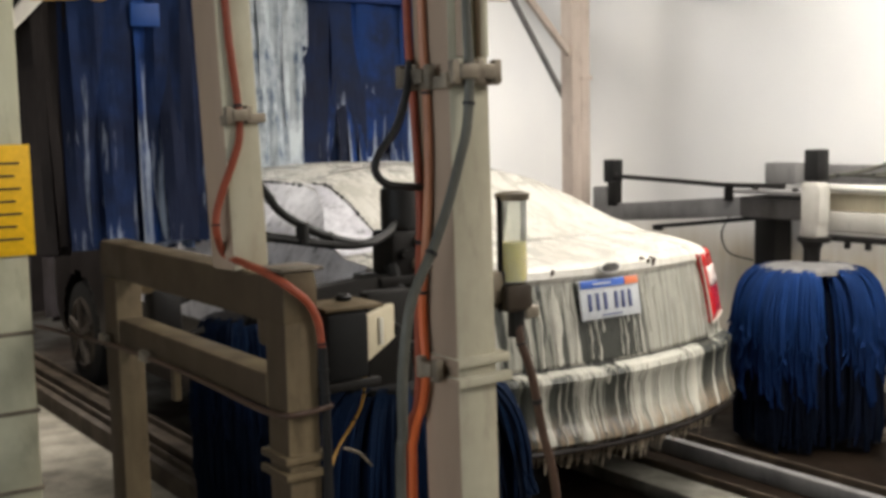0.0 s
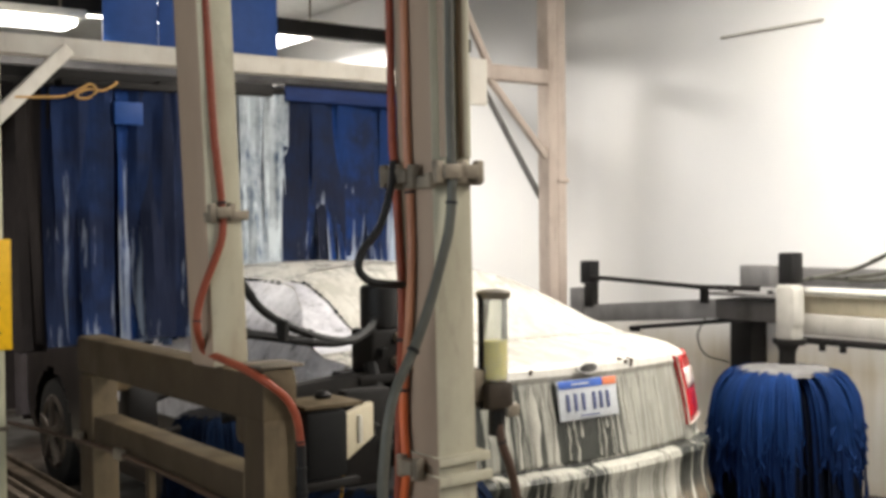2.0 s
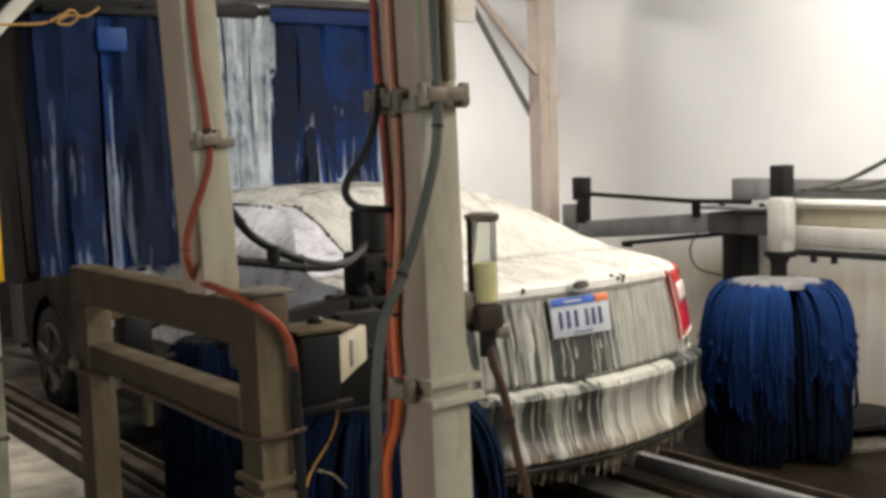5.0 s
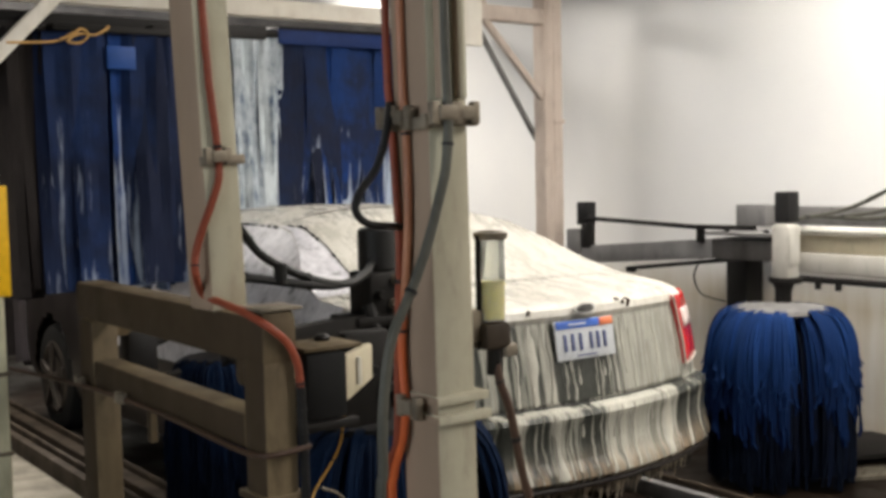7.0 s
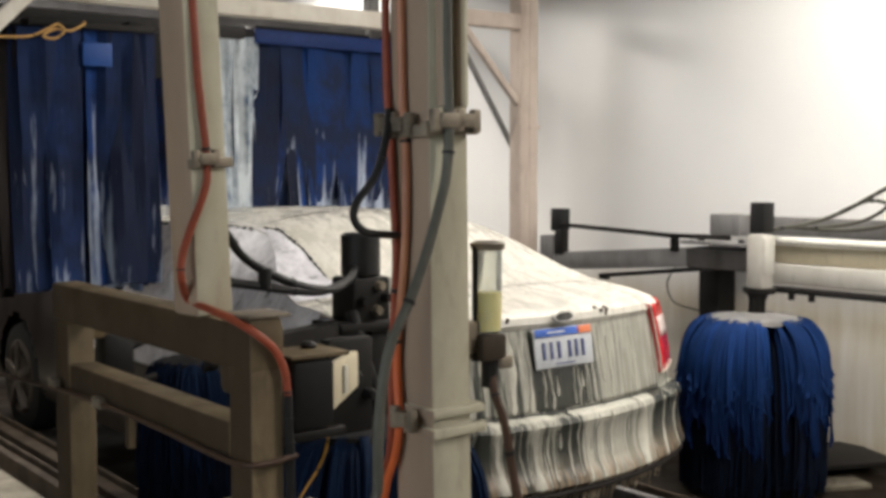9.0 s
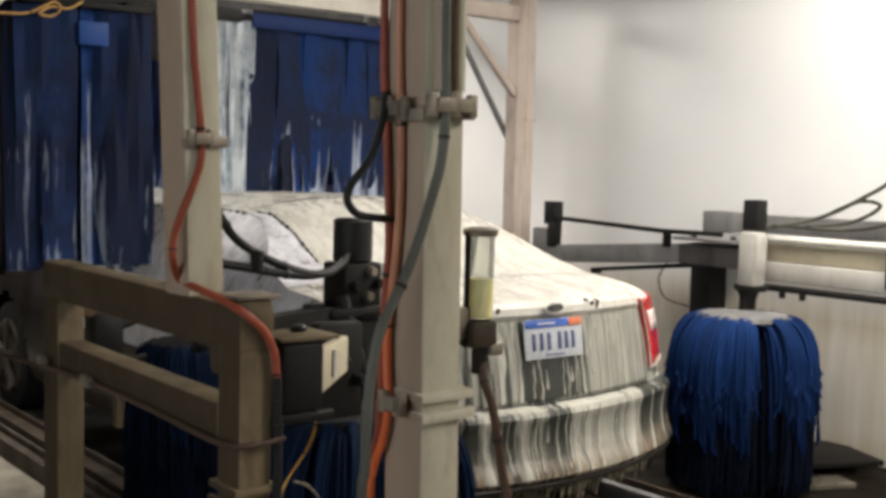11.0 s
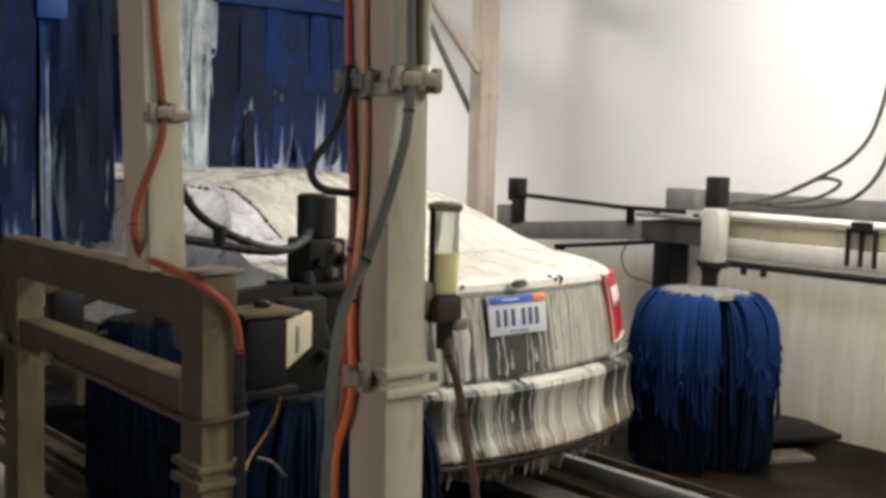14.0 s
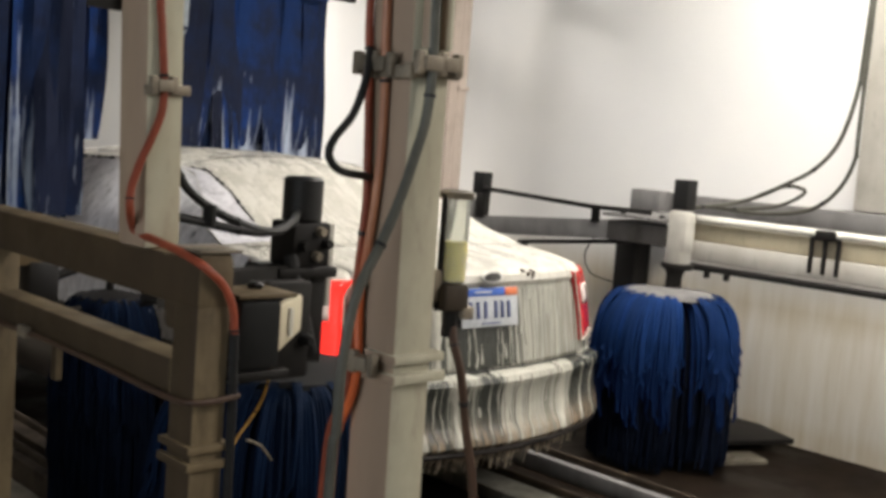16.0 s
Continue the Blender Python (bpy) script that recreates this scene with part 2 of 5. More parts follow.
def soaked_cloth(name, low, dark, light):
    """Cloth under soap that ran down in pale blotchy streaks."""
    m, n, l, b = mat(name, 0.7)
    a = noise_tex(n, l, coords(n, l, (20, 20, 1.6)), 1.0, 6, 0.65)
    c = noise_tex(n, l, coords(n, l, (1, 1, 0.6)), 11.0, 6, 0.65)
    mix = n.new("ShaderNodeMath")
    mix.operation = "ADD"
    l.new(a, mix.inputs[0])
    l.new(c, mix.inputs[1])
    half = n.new("ShaderNodeMath")
    half.operation = "MULTIPLY"
    l.new(mix.outputs[0], half.inputs[0])
    half.inputs[1].default_value = 0.5
    l.new(ramp(n, l, half.outputs[0], [(low, dark), (low + 0.08, tuple((x + y) / 2.2 for x, y in zip(dark, light))), (low + 0.20, light)]), b.inputs["Base Color"])
    bump(n, l, b, half.outputs[0], 0.5, 0.01)
    return m


CURTAIN_FOAM = soaked_cloth("foamy_cloth", 0.38, (0.055, 0.10, 0.18), (0.60, 0.66, 0.70))
CURTAIN_SOAPED = soaked_cloth("soaped_cloth", 0.50, (0.010, 0.028, 0.09), (0.36, 0.45, 0.55))
CURTAIN_BLACK = cloth("black_cloth", (0.026, 0.022, 0.021), (0.036, 0.030, 0.030), (0.040, 0.038, 0.046))
TARP = plain("blue_sheet", (0.018, 0.075, 0.29), 0.5, 0, 0.25, 4)


HEM = plain("blue_hem", (0.007, 0.028, 0.13), 0.6, 0, 0.3, 20)


def mth(n, l, op, a, b=0.0, c=0.0):
    k = n.new("ShaderNodeMath")
    k.operation = op
    for sock, v in zip(k.inputs, (a, b, c)):
        if hasattr(v, "is_output"):
            l.new(v, sock)
        else:
            sock.default_value = v
    return k.outputs[0]


def span(n, l, v, a, b, lo=0.0, hi=1.0):
    k = n.new("ShaderNodeMapRange")
    k.interpolation_type = "SMOOTHSTEP"
    for q, x in zip((1, 2, 3, 4), (a, b, lo, hi)):
        k.inputs[q].default_value = x
    l.new(v, k.inputs[0])
    return k.outputs[0]


def foam_streak(name, shift, smear):
    """Grey car paint under white soap that runs down in streaks; thick and closed on top."""
    m, n, l, b = mat(name, 0.3)
    wide = noise_tex(n, l, coords(n, l, (13, 5, 0.5)), 1.0, 2, 0.5)
    thin = noise_tex(n, l, coords(n, l, (58, 18, 1.1)), 1.0, 4, 0.6)
    hair = noise_tex(n, l, coords(n, l, (150, 60, 5)), 1.0, 3, 0.6)
    spk, cloud = noise_tex(n, l, coords(n, l, (1, 1, 1)), 55, 5, 0.65), noise_tex(n, l, coords(n, l, (1, 1, 1)), 6, 5, 0.6)
    tc, sep = n.new("ShaderNodeTexCoord"), n.new("ShaderNodeSeparateXYZ")
    l.new(tc.outputs["Object"], sep.inputs[0])
    x, z = sep.outputs[0], sep.outputs[2]
    f = mth(n, l, "MULTIPLY_ADD", wide, 0.42, mth(n, l, "MULTIPLY_ADD", thin, 0.46, mth(n, l, "MULTIPLY", hair, 0.12)))
    # rinsed patch round the plate, closed foam on the bumper's ledge and far end
    rinsed = mth(n, l, "MULTIPLY", mth(n, l, "MULTIPLY", span(n, l, x, -0.22, -0.17), span(n, l, x, 0.14, 0.19, 1, 0)), mth(n, l, "MULTIPLY", span(n, l, z, 0.645, 0.66), span(n, l, z, 0.86, 0.97, 1, 0.2)))
    ledge = mth(n, l, "MULTIPLY", span(n, l, z, 0.57, 0.605), span(n, l, z, 0.634, 0.637, 1, 0))
    f = mth(n, l, "MULTIPLY_ADD", rinsed, -0.12, f)
    f = mth(n, l, "MULTIPLY_ADD", ledge, 0.05, f)
    # bare bands on the bumper where the soap has run off
    low = span(n, l, z, 0.61, 0.635, 1, 0)
    for a, c in ((-0.48, -0.43), (-0.36, -0.275), (-0.185, -0.14), (-0.105, 0.0), (0.285, 0.305)):
        bare = mth(n, l, "MULTIPLY", span(n, l, x, a - 0.015, a + 0.01), span(n, l, x, c - 0.01, c + 0.015, 1, 0))
        f = mth(n, l, "MULTIPLY_ADD", mth(n, l, "MULTIPLY", bare, low), -0.09, f)
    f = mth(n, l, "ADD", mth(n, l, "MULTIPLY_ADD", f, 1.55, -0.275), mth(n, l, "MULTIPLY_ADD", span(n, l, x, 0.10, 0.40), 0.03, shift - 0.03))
    col = ramp(n, l, f, [(0.36, (0.040, 0.043, 0.037)), (0.445, (0.085, 0.088, 0.076)), (0.465, (0.21, 0.21, 0.18)), (0.525, (0.29, 0.285, 0.24)), (0.55, (0.36, 0.35, 0.30)), (0.66, (0.44, 0.43, 0.37))])
    veil = mth(n, l, "MULTIPLY", span(n, l, x, 0.14, 0.22), span(n, l, z, 0.63, 0.65, 0.7 * smear, smear))
    col = mixc(n, l, veil, col, ramp(n, l, thin, [(0.30, (0.25, 0.248, 0.212)), (0.5, (0.31, 0.305, 0.26)), (0.70, (0.37, 0.36, 0.31))]))
    # brown dirt carried down by the soap
    dirt = mth(n, l, "MULTIPLY", span(n, l, z, 0.50, 0.37), span(n, l, thin, 0.35, 0.6))
    col = mixc(n, l, dirt, col, (0.21, 0.155, 0.10))
    top = ramp(n, l, spk, [(0.25, (0.47, 0.455, 0.405)), (0.5, (0.57, 0.55, 0.495))])
    top = mixc(n, l, 0.8, top, ramp(n, l, cloud, [(0.32, (0.84, 0.83, 0.80)), (0.58, (1, 1, 1))]), "MULTIPLY")
    l.new(mixc(n, l, span(n, l, z, 0.945, 0.975), col, top), b.inputs["Base Color"])
    l.new(ramp(n, l, f, [(0.44, (0.2, 0.2, 0.2)), (0.55, (0.6, 0.6, 0.6))]), b.inputs["Roughness"])
    bump(n, l, b, mth(n, l, "MULTIPLY_ADD", spk, 0.12, mth(n, l, "MULTIPLY_ADD", cloud, 0.3, mth(n, l, "MULTIPLY", f, span(n, l, z, 0.93, 0.98, 1, 0.0)))), 0.6, 0.02)
    return m


def foam_side():
    """Grey paint and glass under thin speckled soap."""
    m, n, l, b = mat("soapy_side", 0.4)
    a, c = noise_tex(n, l, coords(n, l, (1, 1, 0.5)), 17, 7, 0.75), noise_tex(n, l, coords(n, l, (1, 1, 1)), 3.0, 4)
    base = ramp(n, l, a, [(0.34, (0.09, 0.09, 0.10)), (0.41, (0.52, 0.51, 0.54)), (0.6, (0.78, 0.77, 0.80))])
    l.new(mixc(n, l, 0.6, base, ramp(n, l, c, [(0.35, (0.82, 0.82, 0.84)), (0.65, (1, 1, 1))]), "MULTIPLY"), b.inputs["Base Color"])
    bump(n, l, b, a, 0.5, 0.01)
    return m


SOAP = foam_streak("soapy_paint", 0.0, 0.88)
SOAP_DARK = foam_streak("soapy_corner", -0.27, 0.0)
SOAP_SIDE = foam_side()
# wet grey car paint, darkened so that the flank's shade is in the colour
SHADED_WET_PAINT = plain("shaded_wet_grey_paint", (0.032, 0.027, 0.025), 0.35, 0.1, 0.5, 20)
SOAP_DRIP = plain("soap_drip", (0.52, 0.45, 0.35), 0.4, 0, 0.7, 120)
SOAP_RUN = plain("soap_run", (0.46, 0.445, 0.385), 0.4, 0, 0.25, 45, (1, 1, 0.3), 0.3)
SOAP_LINE = plain("soap_line", (0.58, 0.53, 0.46), 0.4, 0, 0.3, 60)


def lamp_red(name, c, glow):
    m, n, l, b = mat(name, 0.15)
    v = coords(n, l, (1, 1, 1))
    f = noise_tex(n, l, v, 40, 3)
    l.new(ramp(n, l, f, [(0.3, tuple(0.6 * x for x in c)), (0.7, c)]), b.inputs["Base Color"])
    b.inputs["Emission Color"].default_value = (1.0, 0.03, 0.02, 1)
    b.inputs["Emission Strength"].default_value = glow
    return m


TAIL_RED = lamp_red("tail_red", (0.42, 0.015, 0.015), 0.06)
TAIL_LIT = lamp_red("tail_red_lit", (0.5, 0.02, 0.02), 0.9)
TAIL_CLEAR = plain("tail_clear", (0.72, 0.60, 0.56), 0.2, 0, 0.15)


def glow(name, strength, c=(1, 0.95, 0.88)):
    m, n, l, b = mat(name)
    b.inputs["Emission Color"].default_value = (*c, 1)
    b.inputs["Emission Strength"].default_value = strength
    return m


GLOW = glow("tube_light", 6)
# glowing pane of the added window
FILL_PANE = glow("fill_pane", 0.6, (0.86, 0.93, 1.0))


def clear_plastic(name, c, rough):
    m, n, l, b = mat(name, rough)
    b.inputs["Base Color"].default_value = (*c, 1)
    b.inputs["Transmission Weight"].default_value = 0.75
    b.inputs["IOR"].default_value = 1.2
    return m


CLEAR = clear_plastic("clear_plastic", (0.85, 0.87, 0.80), 0.12)
LIQUID = plain("yellow_soap", (0.86, 0.74, 0.18), 0.3, 0, 0.15)


# ---- mesh helpers ----
def part(name, bm, material, parent=None, label="", smooth=True):
    me = bpy.data.meshes.new(name)
    bmesh.ops.recalc_face_normals(bm, faces=bm.faces)
    if smooth:
        for f in bm.faces:
            f.smooth = True
        for e in bm.edges:
            if len(e.link_faces) == 2 and e.calc_face_angle(0) > 0.6:
                e.smooth = False
    bm.to_mesh(me)
    bm.free()
    me.materials.append(material)
    ob = new(name, me)
    if parent:
        ob.parent = parent
    if label:
        ob["label"] = label
    return ob


def thing(name, label, category, m=None, group="", kind=""):
    ob = new(name)
    if m:
        ob.matrix_basis = m
    return tagged(ob, label, category, group, kind)


def add_box(bm, c, s, bevel=0.006, turn=None):
    g = bmesh.ops.create_cube(bm, size=1.0)
    vs = g["verts"]
    for v in vs:
        v.co = Vector((v.co.x * s[0], v.co.y * s[1], v.co.z * s[2]))
        if turn:
            v.co = turn @ v.co
        v.co += Vector(c)
    if bevel:
        es = {e for v in vs for e in v.link_edges}
        bmesh.ops.bevel(bm, geom=list(es), offset=bevel, segments=2, affect="EDGES", profile=0.5)
    return bm


def box(c, s, bevel=0.006, turn=None):
    return add_box(bmesh.new(), c, s, bevel, turn)


def spline(pts, n=8):
    """Points of a smooth curve through pts."""
    p = [Vector(q) for q in pts]
    p = [p[0] * 2 - p[1]] + p + [p[-1] * 2 - p[-2]]
    out = []
    for i in range(1, len(p) - 2):
        for k in range(n):
            t = k / n
            a, b, c, d = p[i - 1], p[i], p[i + 1], p[i + 2]
            out.append(0.5 * (2 * b + (c - a) * t + (2 * a - 5 * b + 4 * c - d) * t * t + (3 * b - a - 3 * c + d) * t ** 3))
    out.append(p[-2])
    return out


def add_tube(bm, pts, r, sides=10, caps=True):
    """A round tube along pts; r is one radius or one for each point."""
    rings = []
    up = None
    for i, p in enumerate(pts):
        d = (pts[min(i + 1, len(pts) - 1)] - pts[max(i - 1, 0)]).normalized()
        if up is None:
            up = d.orthogonal().normalized()
        up = (up - d * up.dot(d)).normalized()
        side = d.cross(up)
        rr = r[i] if isinstance(r, (list, tuple)) else r
        rings.append([bm.verts.new(p + (up * math.cos(2 * math.pi * k / sides) + side * math.sin(2 * math.pi * k / sides)) * rr) for k in range(sides)])
    for a, b in zip(rings, rings[1:]):
        for k in range(sides):
            bm.faces.new((a[k], a[(k + 1) % sides], b[(k + 1) % sides], b[k]))
    if caps:
        bm.faces.new(rings[0][::-1])
        bm.faces.new(rings[-1])
    return bm


def tube(pts, r, sides=10):
    return add_tube(bmesh.new(), [Vector(p) for p in pts], r, sides)


def hose_mesh(pts, r, sides=10):
    return add_tube(bmesh.new(), spline(pts), r, sides)


def lathe(profile, sides=28):
    """Turns (radius, z) pairs about the z axis."""
    bm = bmesh.new()
    rings = [[bm.verts.new((r * math.cos(2 * math.pi * k / sides), r * math.sin(2 * math.pi * k / sides), z)) for k in range(sides)] for r, z in profile]
    for a, b in zip(rings, rings[1:]):
        for k in range(sides):
            bm.faces.new((a[k], a[(k + 1) % sides], b[(k + 1) % sides], b[k]))
    bm.faces.new(rings[0][::-1])
    bm.faces.new(rings[-1])
    return bm


def square_tube(a, b, w, d=None, bevel=0.010):
    """A square steel tube from a to b; w across, d the other way."""
    a, b = Vector(a), Vector(b)
    q = (b - a).to_track_quat("Z", "Y")
    return box((a + b) / 2, (w, d or w, (b - a).length), bevel, q.to_matrix())


def setting(name, bm, material, smooth=False):
    return tagged(part(name, bm, material, None, "", smooth), kind="structure")


# ---- large structure ----
def build_hall():
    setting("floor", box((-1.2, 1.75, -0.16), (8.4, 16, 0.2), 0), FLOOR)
    setting("pavement", box((-3.05, 2.5, -0.055), (3.7, 13.5, 0.04), 0.004), PALE_FLOOR)
    setting("wall_right", box((WALL_X + 0.1, 1.75, 1.8), (0.2, 16, 4.0), 0), WALL)
    # the left wall's opening and window are unseen, added for the fill light
    bm = bmesh.new()
    for c, d in (((1.75, 0.43), (16, 1.26)), ((1.75, 3.15), (16, 1.3)), ((-4.97, 1.78), (2.44, 1.44)), ((4.55, 1.78), (10.4, 1.44))):
        add_box(bm, (LEFT_X - 0.1, c[0], c[1]), (0.2, d[0], d[1]), 0)
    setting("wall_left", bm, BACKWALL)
    win = setting("window_1", box((LEFT_X - 0.14, -2.2, 1.06), (0.12, 3.1, 0.04), 0.004), WHITE_PLASTIC)
    part("window_frame", box((LEFT_X - 0.12, -2.2, 1.78), (0.05, 0.06, 1.44), 0.004), WHITE_PLASTIC, win)
    for y in (-2.98, -1.42):
        part("pane", box((LEFT_X - 0.12, y, 1.78), (0.01, 1.46, 1.40), 0), FILL_PANE, win)
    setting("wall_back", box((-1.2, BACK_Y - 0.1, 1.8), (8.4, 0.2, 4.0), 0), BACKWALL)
    setting("wall_far", box((-1.2, FAR_Y + 0.1, 1.8), (8.4, 0.2, 4.0), 0), CEILING)
    setting("ceiling", box((-1.2, 1.75, CEIL + 0.1), (8.4, 16, 0.2), 0), CEILING)
    # cover strips on the sheet joints and a thin batten high up
    bm = bmesh.new()
    for k in range(11):
        add_box(bm, (WALL_X + 0.0009, -5.0 + 1.22 * k, 1.6), (0.0026, 0.014, 3.5), 0)
    setting("trim", bm, WALL)
    setting("trim", box((WALL_X - 0.01, 1.17, 2.735), (0.02, 0.75, 0.014), 0.003), PALE_STEEL)


def build_lamps():
    for x, y, z, turn, n, w in ((1.20, -0.5, 3.37, 0, 2.6, 0.90), (0.6, -4.2, 3.42, 0, 2.4, 0.80), (-0.3, 4.5, 3.14, 90, 2.0, 0.60), (-1.25, 3.15, 2.75, 90, 0.6, 0.22), (1.95, 6.2, 3.34, 0, 1.6, 0.26)):
        lamp = thing("ceiling_light", "long white ceiling light with a bright tube cover", "ceiling light", pose(x, y, z, 0, 0, turn), "ceiling lights")
        part("housing", box((0, 0, 0), (w + 0.04, n + 0.1, 0.05), 0.01), WHITE_PLASTIC, lamp)
        part("diffuser", box((0, 0, -0.045), (w, n, 0.035), 0.012), GLOW, lamp)
        for k in (-0.4, 0.4):
            part("hanger", tube([(0, n * k, 0.02), (0, n * k, CEIL - z)], 0.008, 8), GALV, lamp)


def rail(name, x, w, h, y0, y1, material, label):
    ob = thing(name, label, "guide rail", pose(x, 0, 0), "conveyor rails")
    part("rail_body", box((0, (y0 + y1) / 2, h / 2 - 0.05), (w, y1 - y0, h + 0.02), 0.004), material, ob)
    part("rail_lip", box((w / 2 - 0.012, (y0 + y1) / 2, h - 0.03), (0.022, y1 - y0, 0.05), 0.006), RUSTY, ob)
    return ob


build_hall()
build_lamps()
rail("guide_rail", -1.20, 0.07, 0.10, -3.5, 8.5, RUSTY, "worn grey steel guide rail beside the wheel track")
rail("guide_rail", -0.97, 0.10, 0.06, -3.5, 8.5, RUSTY, "brown worn steel guide rail under the wheels")
rail("guide_rail", 0.52, 0.20, 0.04, -3.5, 8.5, RAIL_STEEL, "flat pale steel guide rail with wet grime")
rail("guide_rail", 0.98, 0.07, 0.06, -3.5, 8.5, GREY_STEEL, "dark wet steel guide rail beside the wheel track")


# ---- the sedan ----
def table(rows, t):
    """Linear look-up of (t, v) rows."""
    if t <= rows[0][0]:
        return rows[0][1]
    for (a, va), (b, vb) in zip(rows, rows[1:]):
        if t <= b:
            return va + (vb - va) * (t - a) / (b - a)
    return rows[-1][1]


# centre line of the body from under the rear bumper over the roof to the front: y, z
LINE = [(0.14, 0.325), (0.02, 0.33), (-0.07, 0.34), (-0.140, 0.358), (-0.158, 0.378), (-0.150, 0.402), (-0.124, 0.445), (-0.110, 0.50), (-0.112, 0.56), (-0.124, 0.605), (-0.112, 0.627), (-0.078, 0.635),
        (-0.056, 0.639), (-0.055, 0.643), (-0.046, 0.70), (-0.028, 0.80), (-0.006, 0.92), (0.0, 0.955), (-0.014, 0.978), (-0.008, 1.004), (0.02, 1.022), (0.10, 1.036),
        (0.30, 1.052), (0.52, 1.066), (0.60, 1.078), (0.80, 1.132), (1.0, 1.255), (1.2, 1.346), (1.38, 1.372), (1.7, 1.378), (2.0, 1.375), (2.3, 1.366),
        (2.6, 1.348), (2.82, 1.312), (3.1, 1.205), (3.5, 1.03), (3.62, 1.0), (4.0, 0.965), (4.4, 0.90), (4.64, 0.80), (4.74, 0.66), (4.76, 0.45), (4.70, 0.25)]


def half_width(y, z):
    w = 0.915
    if y < 0.75:
        w *= 1 - 0.13 * ((0.75 - y) / 0.8) ** 2
    if y > 3.9:
        w *= 1 - 0.17 * ((y - 3.9) / 0.85) ** 2
    if z > 0.93:
        w = w * 0.975 - (z - 0.93) * 0.60 - max(0.0, z - 1.10) * 0.35
    elif z > 0.70:
        w *= 1 - 0.025 * ((z - 0.70) / 0.23) ** 2
    if z < 0.45:
        w *= 1 - 0.05 * ((0.45 - z) / 0.2) ** 2
    return w


def edge_drop(y, z):
    return table([(0.0, 0.0), (0.30, 0.0), (0.65, 0.012), (1.0, 0.02), (1.05, 0.02), (1.2, 0.05), (1.4, 0.07)], z)


def sweep_point(y, z, u, lift=0.0):
    rear = max(0.0, min(1.0, (0.75 - y) / 0.7))
    front = max(0.0, min(1.0, (y - 4.2) / 0.5))
    yy = y + rear * (0.18 * u * u + 0.03 * u ** 4 + (0.04 if z > 0.64 else 0.02) * max(0.0, (abs(u) - 0.78) / 0.22) ** 2) - front * 0.3 * abs(u) ** 3
    zz = z - edge_drop(y, z) * (0.5 * u * u + 0.5 * abs(u) ** 5)
    return Vector((u * half_width(yy, zz), yy, zz + lift))


def strip_mesh(i0, i1, umin=-1.0, umax=1.0, nu=28, lift=0.0, sub=3, rough=0.0):
    """The part of the body's upper skin between two stations of LINE."""
    bm = bmesh.new()
    pts = []
    for i in range(i0, i1):
        for k in range(sub):
            t = k / sub
            pts.append((LINE[i][0] * (1 - t) + LINE[i + 1][0] * t, LINE[i][1] * (1 - t) + LINE[i + 1][1] * t))
    pts.append(LINE[i1])
    grid = []
    for y, z in pts:
        row = []
        for k in range(nu + 1):
            u = umin + (umax - umin) * k / nu
            p = sweep_point(y, z, u, lift)
            if rough:
                p.z += rough * noise.noise(p * 9) + rough * 0.6 * noise.noise(p * 30)
            row.append(bm.verts.new(p))
        grid.append(row)
    for a, b in zip(grid, grid[1:]):
        for k in range(nu):
            bm.faces.new((a[k], a[k + 1], b[k + 1], b[k]))
    return bm


def edge_height(y):
    rows = []
    for yy, zz in LINE[18:40]:
        p = sweep_point(yy, zz, 1.0)
        rows.append((p.y, p.z))
    rows.sort()
    return table(rows, y)


def side_mesh(sign, y0, y1, z0, z1, ny, nz, out=0.0, holes=()):
    """A stretch of the body's flank; z1 None: up to the edge of the upper skin."""
    bm = bmesh.new()
    grid = []
    for i in range(ny + 1):
        y = y0 + (y1 - y0) * i / ny
        top = edge_height(y) if z1 is None else z1(y)
        bot = z0(y) if callable(z0) else z0
        row = []
        for k in range(nz + 1):
            z = bot + (top - bot) * k / nz
            row.append(bm.verts.new((sign * (half_width(y, z) + out), y, z)))
        grid.append(row)
    for a, b in zip(grid, grid[1:]):
        for k in range(nz):
            c = (a[k].co + b[k + 1].co) / 2
            if all((c.y - hy) ** 2 + (c.z - hz) ** 2 > r * r for hy, hz, r in holes):
                bm.faces.new((a[k], b[k], b[k + 1], a[k + 1]))
    for v in [v for v in bm.verts if not v.link_faces]:
        bm.verts.remove(v)
    return bm


def solidify(ob, t):
    md = ob.modifiers.new("thickness", "SOLIDIFY")
    md.thickness, md.offset = t, -1
    return ob


def wheel(parent, x, y):
    hub = part("wheel", tube([(x - 0.02, y, 0.33), (x + 0.02, y, 0.33)], 0.05, 16), DARK_STEEL, parent)
    prof = [(0.215, -0.10), (0.27, -0.108), (0.318, -0.095), (0.333, -0.06), (0.335, 0.06), (0.318, 0.095), (0.27, 0.108), (0.215, 0.10)]
    bm = lathe(prof, 36)
    bm.transform(pose(x, y, 0.33, 0, 90, 0))
    part("tyre", bm, TYRE, hub)
    s = 1 if x > 0 else -1
    bm = lathe([(0.225, 0.0), (0.225, 0.02), (0.20, 0.03), (0.185, 0.012), (0.05, 0.02), (0.03, 0.03)], 36)
    for k in range(5):
        a = 2 * math.pi * k / 5
        add_box(bm, (0.12 * math.cos(a), 0.12 * math.sin(a), 0.03), (0.20, 0.05, 0.025), 0.006, Matrix.Rotation(a, 3, "Z"))
    bm.transform(pose(x + s * 0.085, y, 0.33, 0, 90 * s, 0))
    part("rim", bm, RIM, hub)


RUN_Y = [(z, y) for y, z in LINE[3:18]]
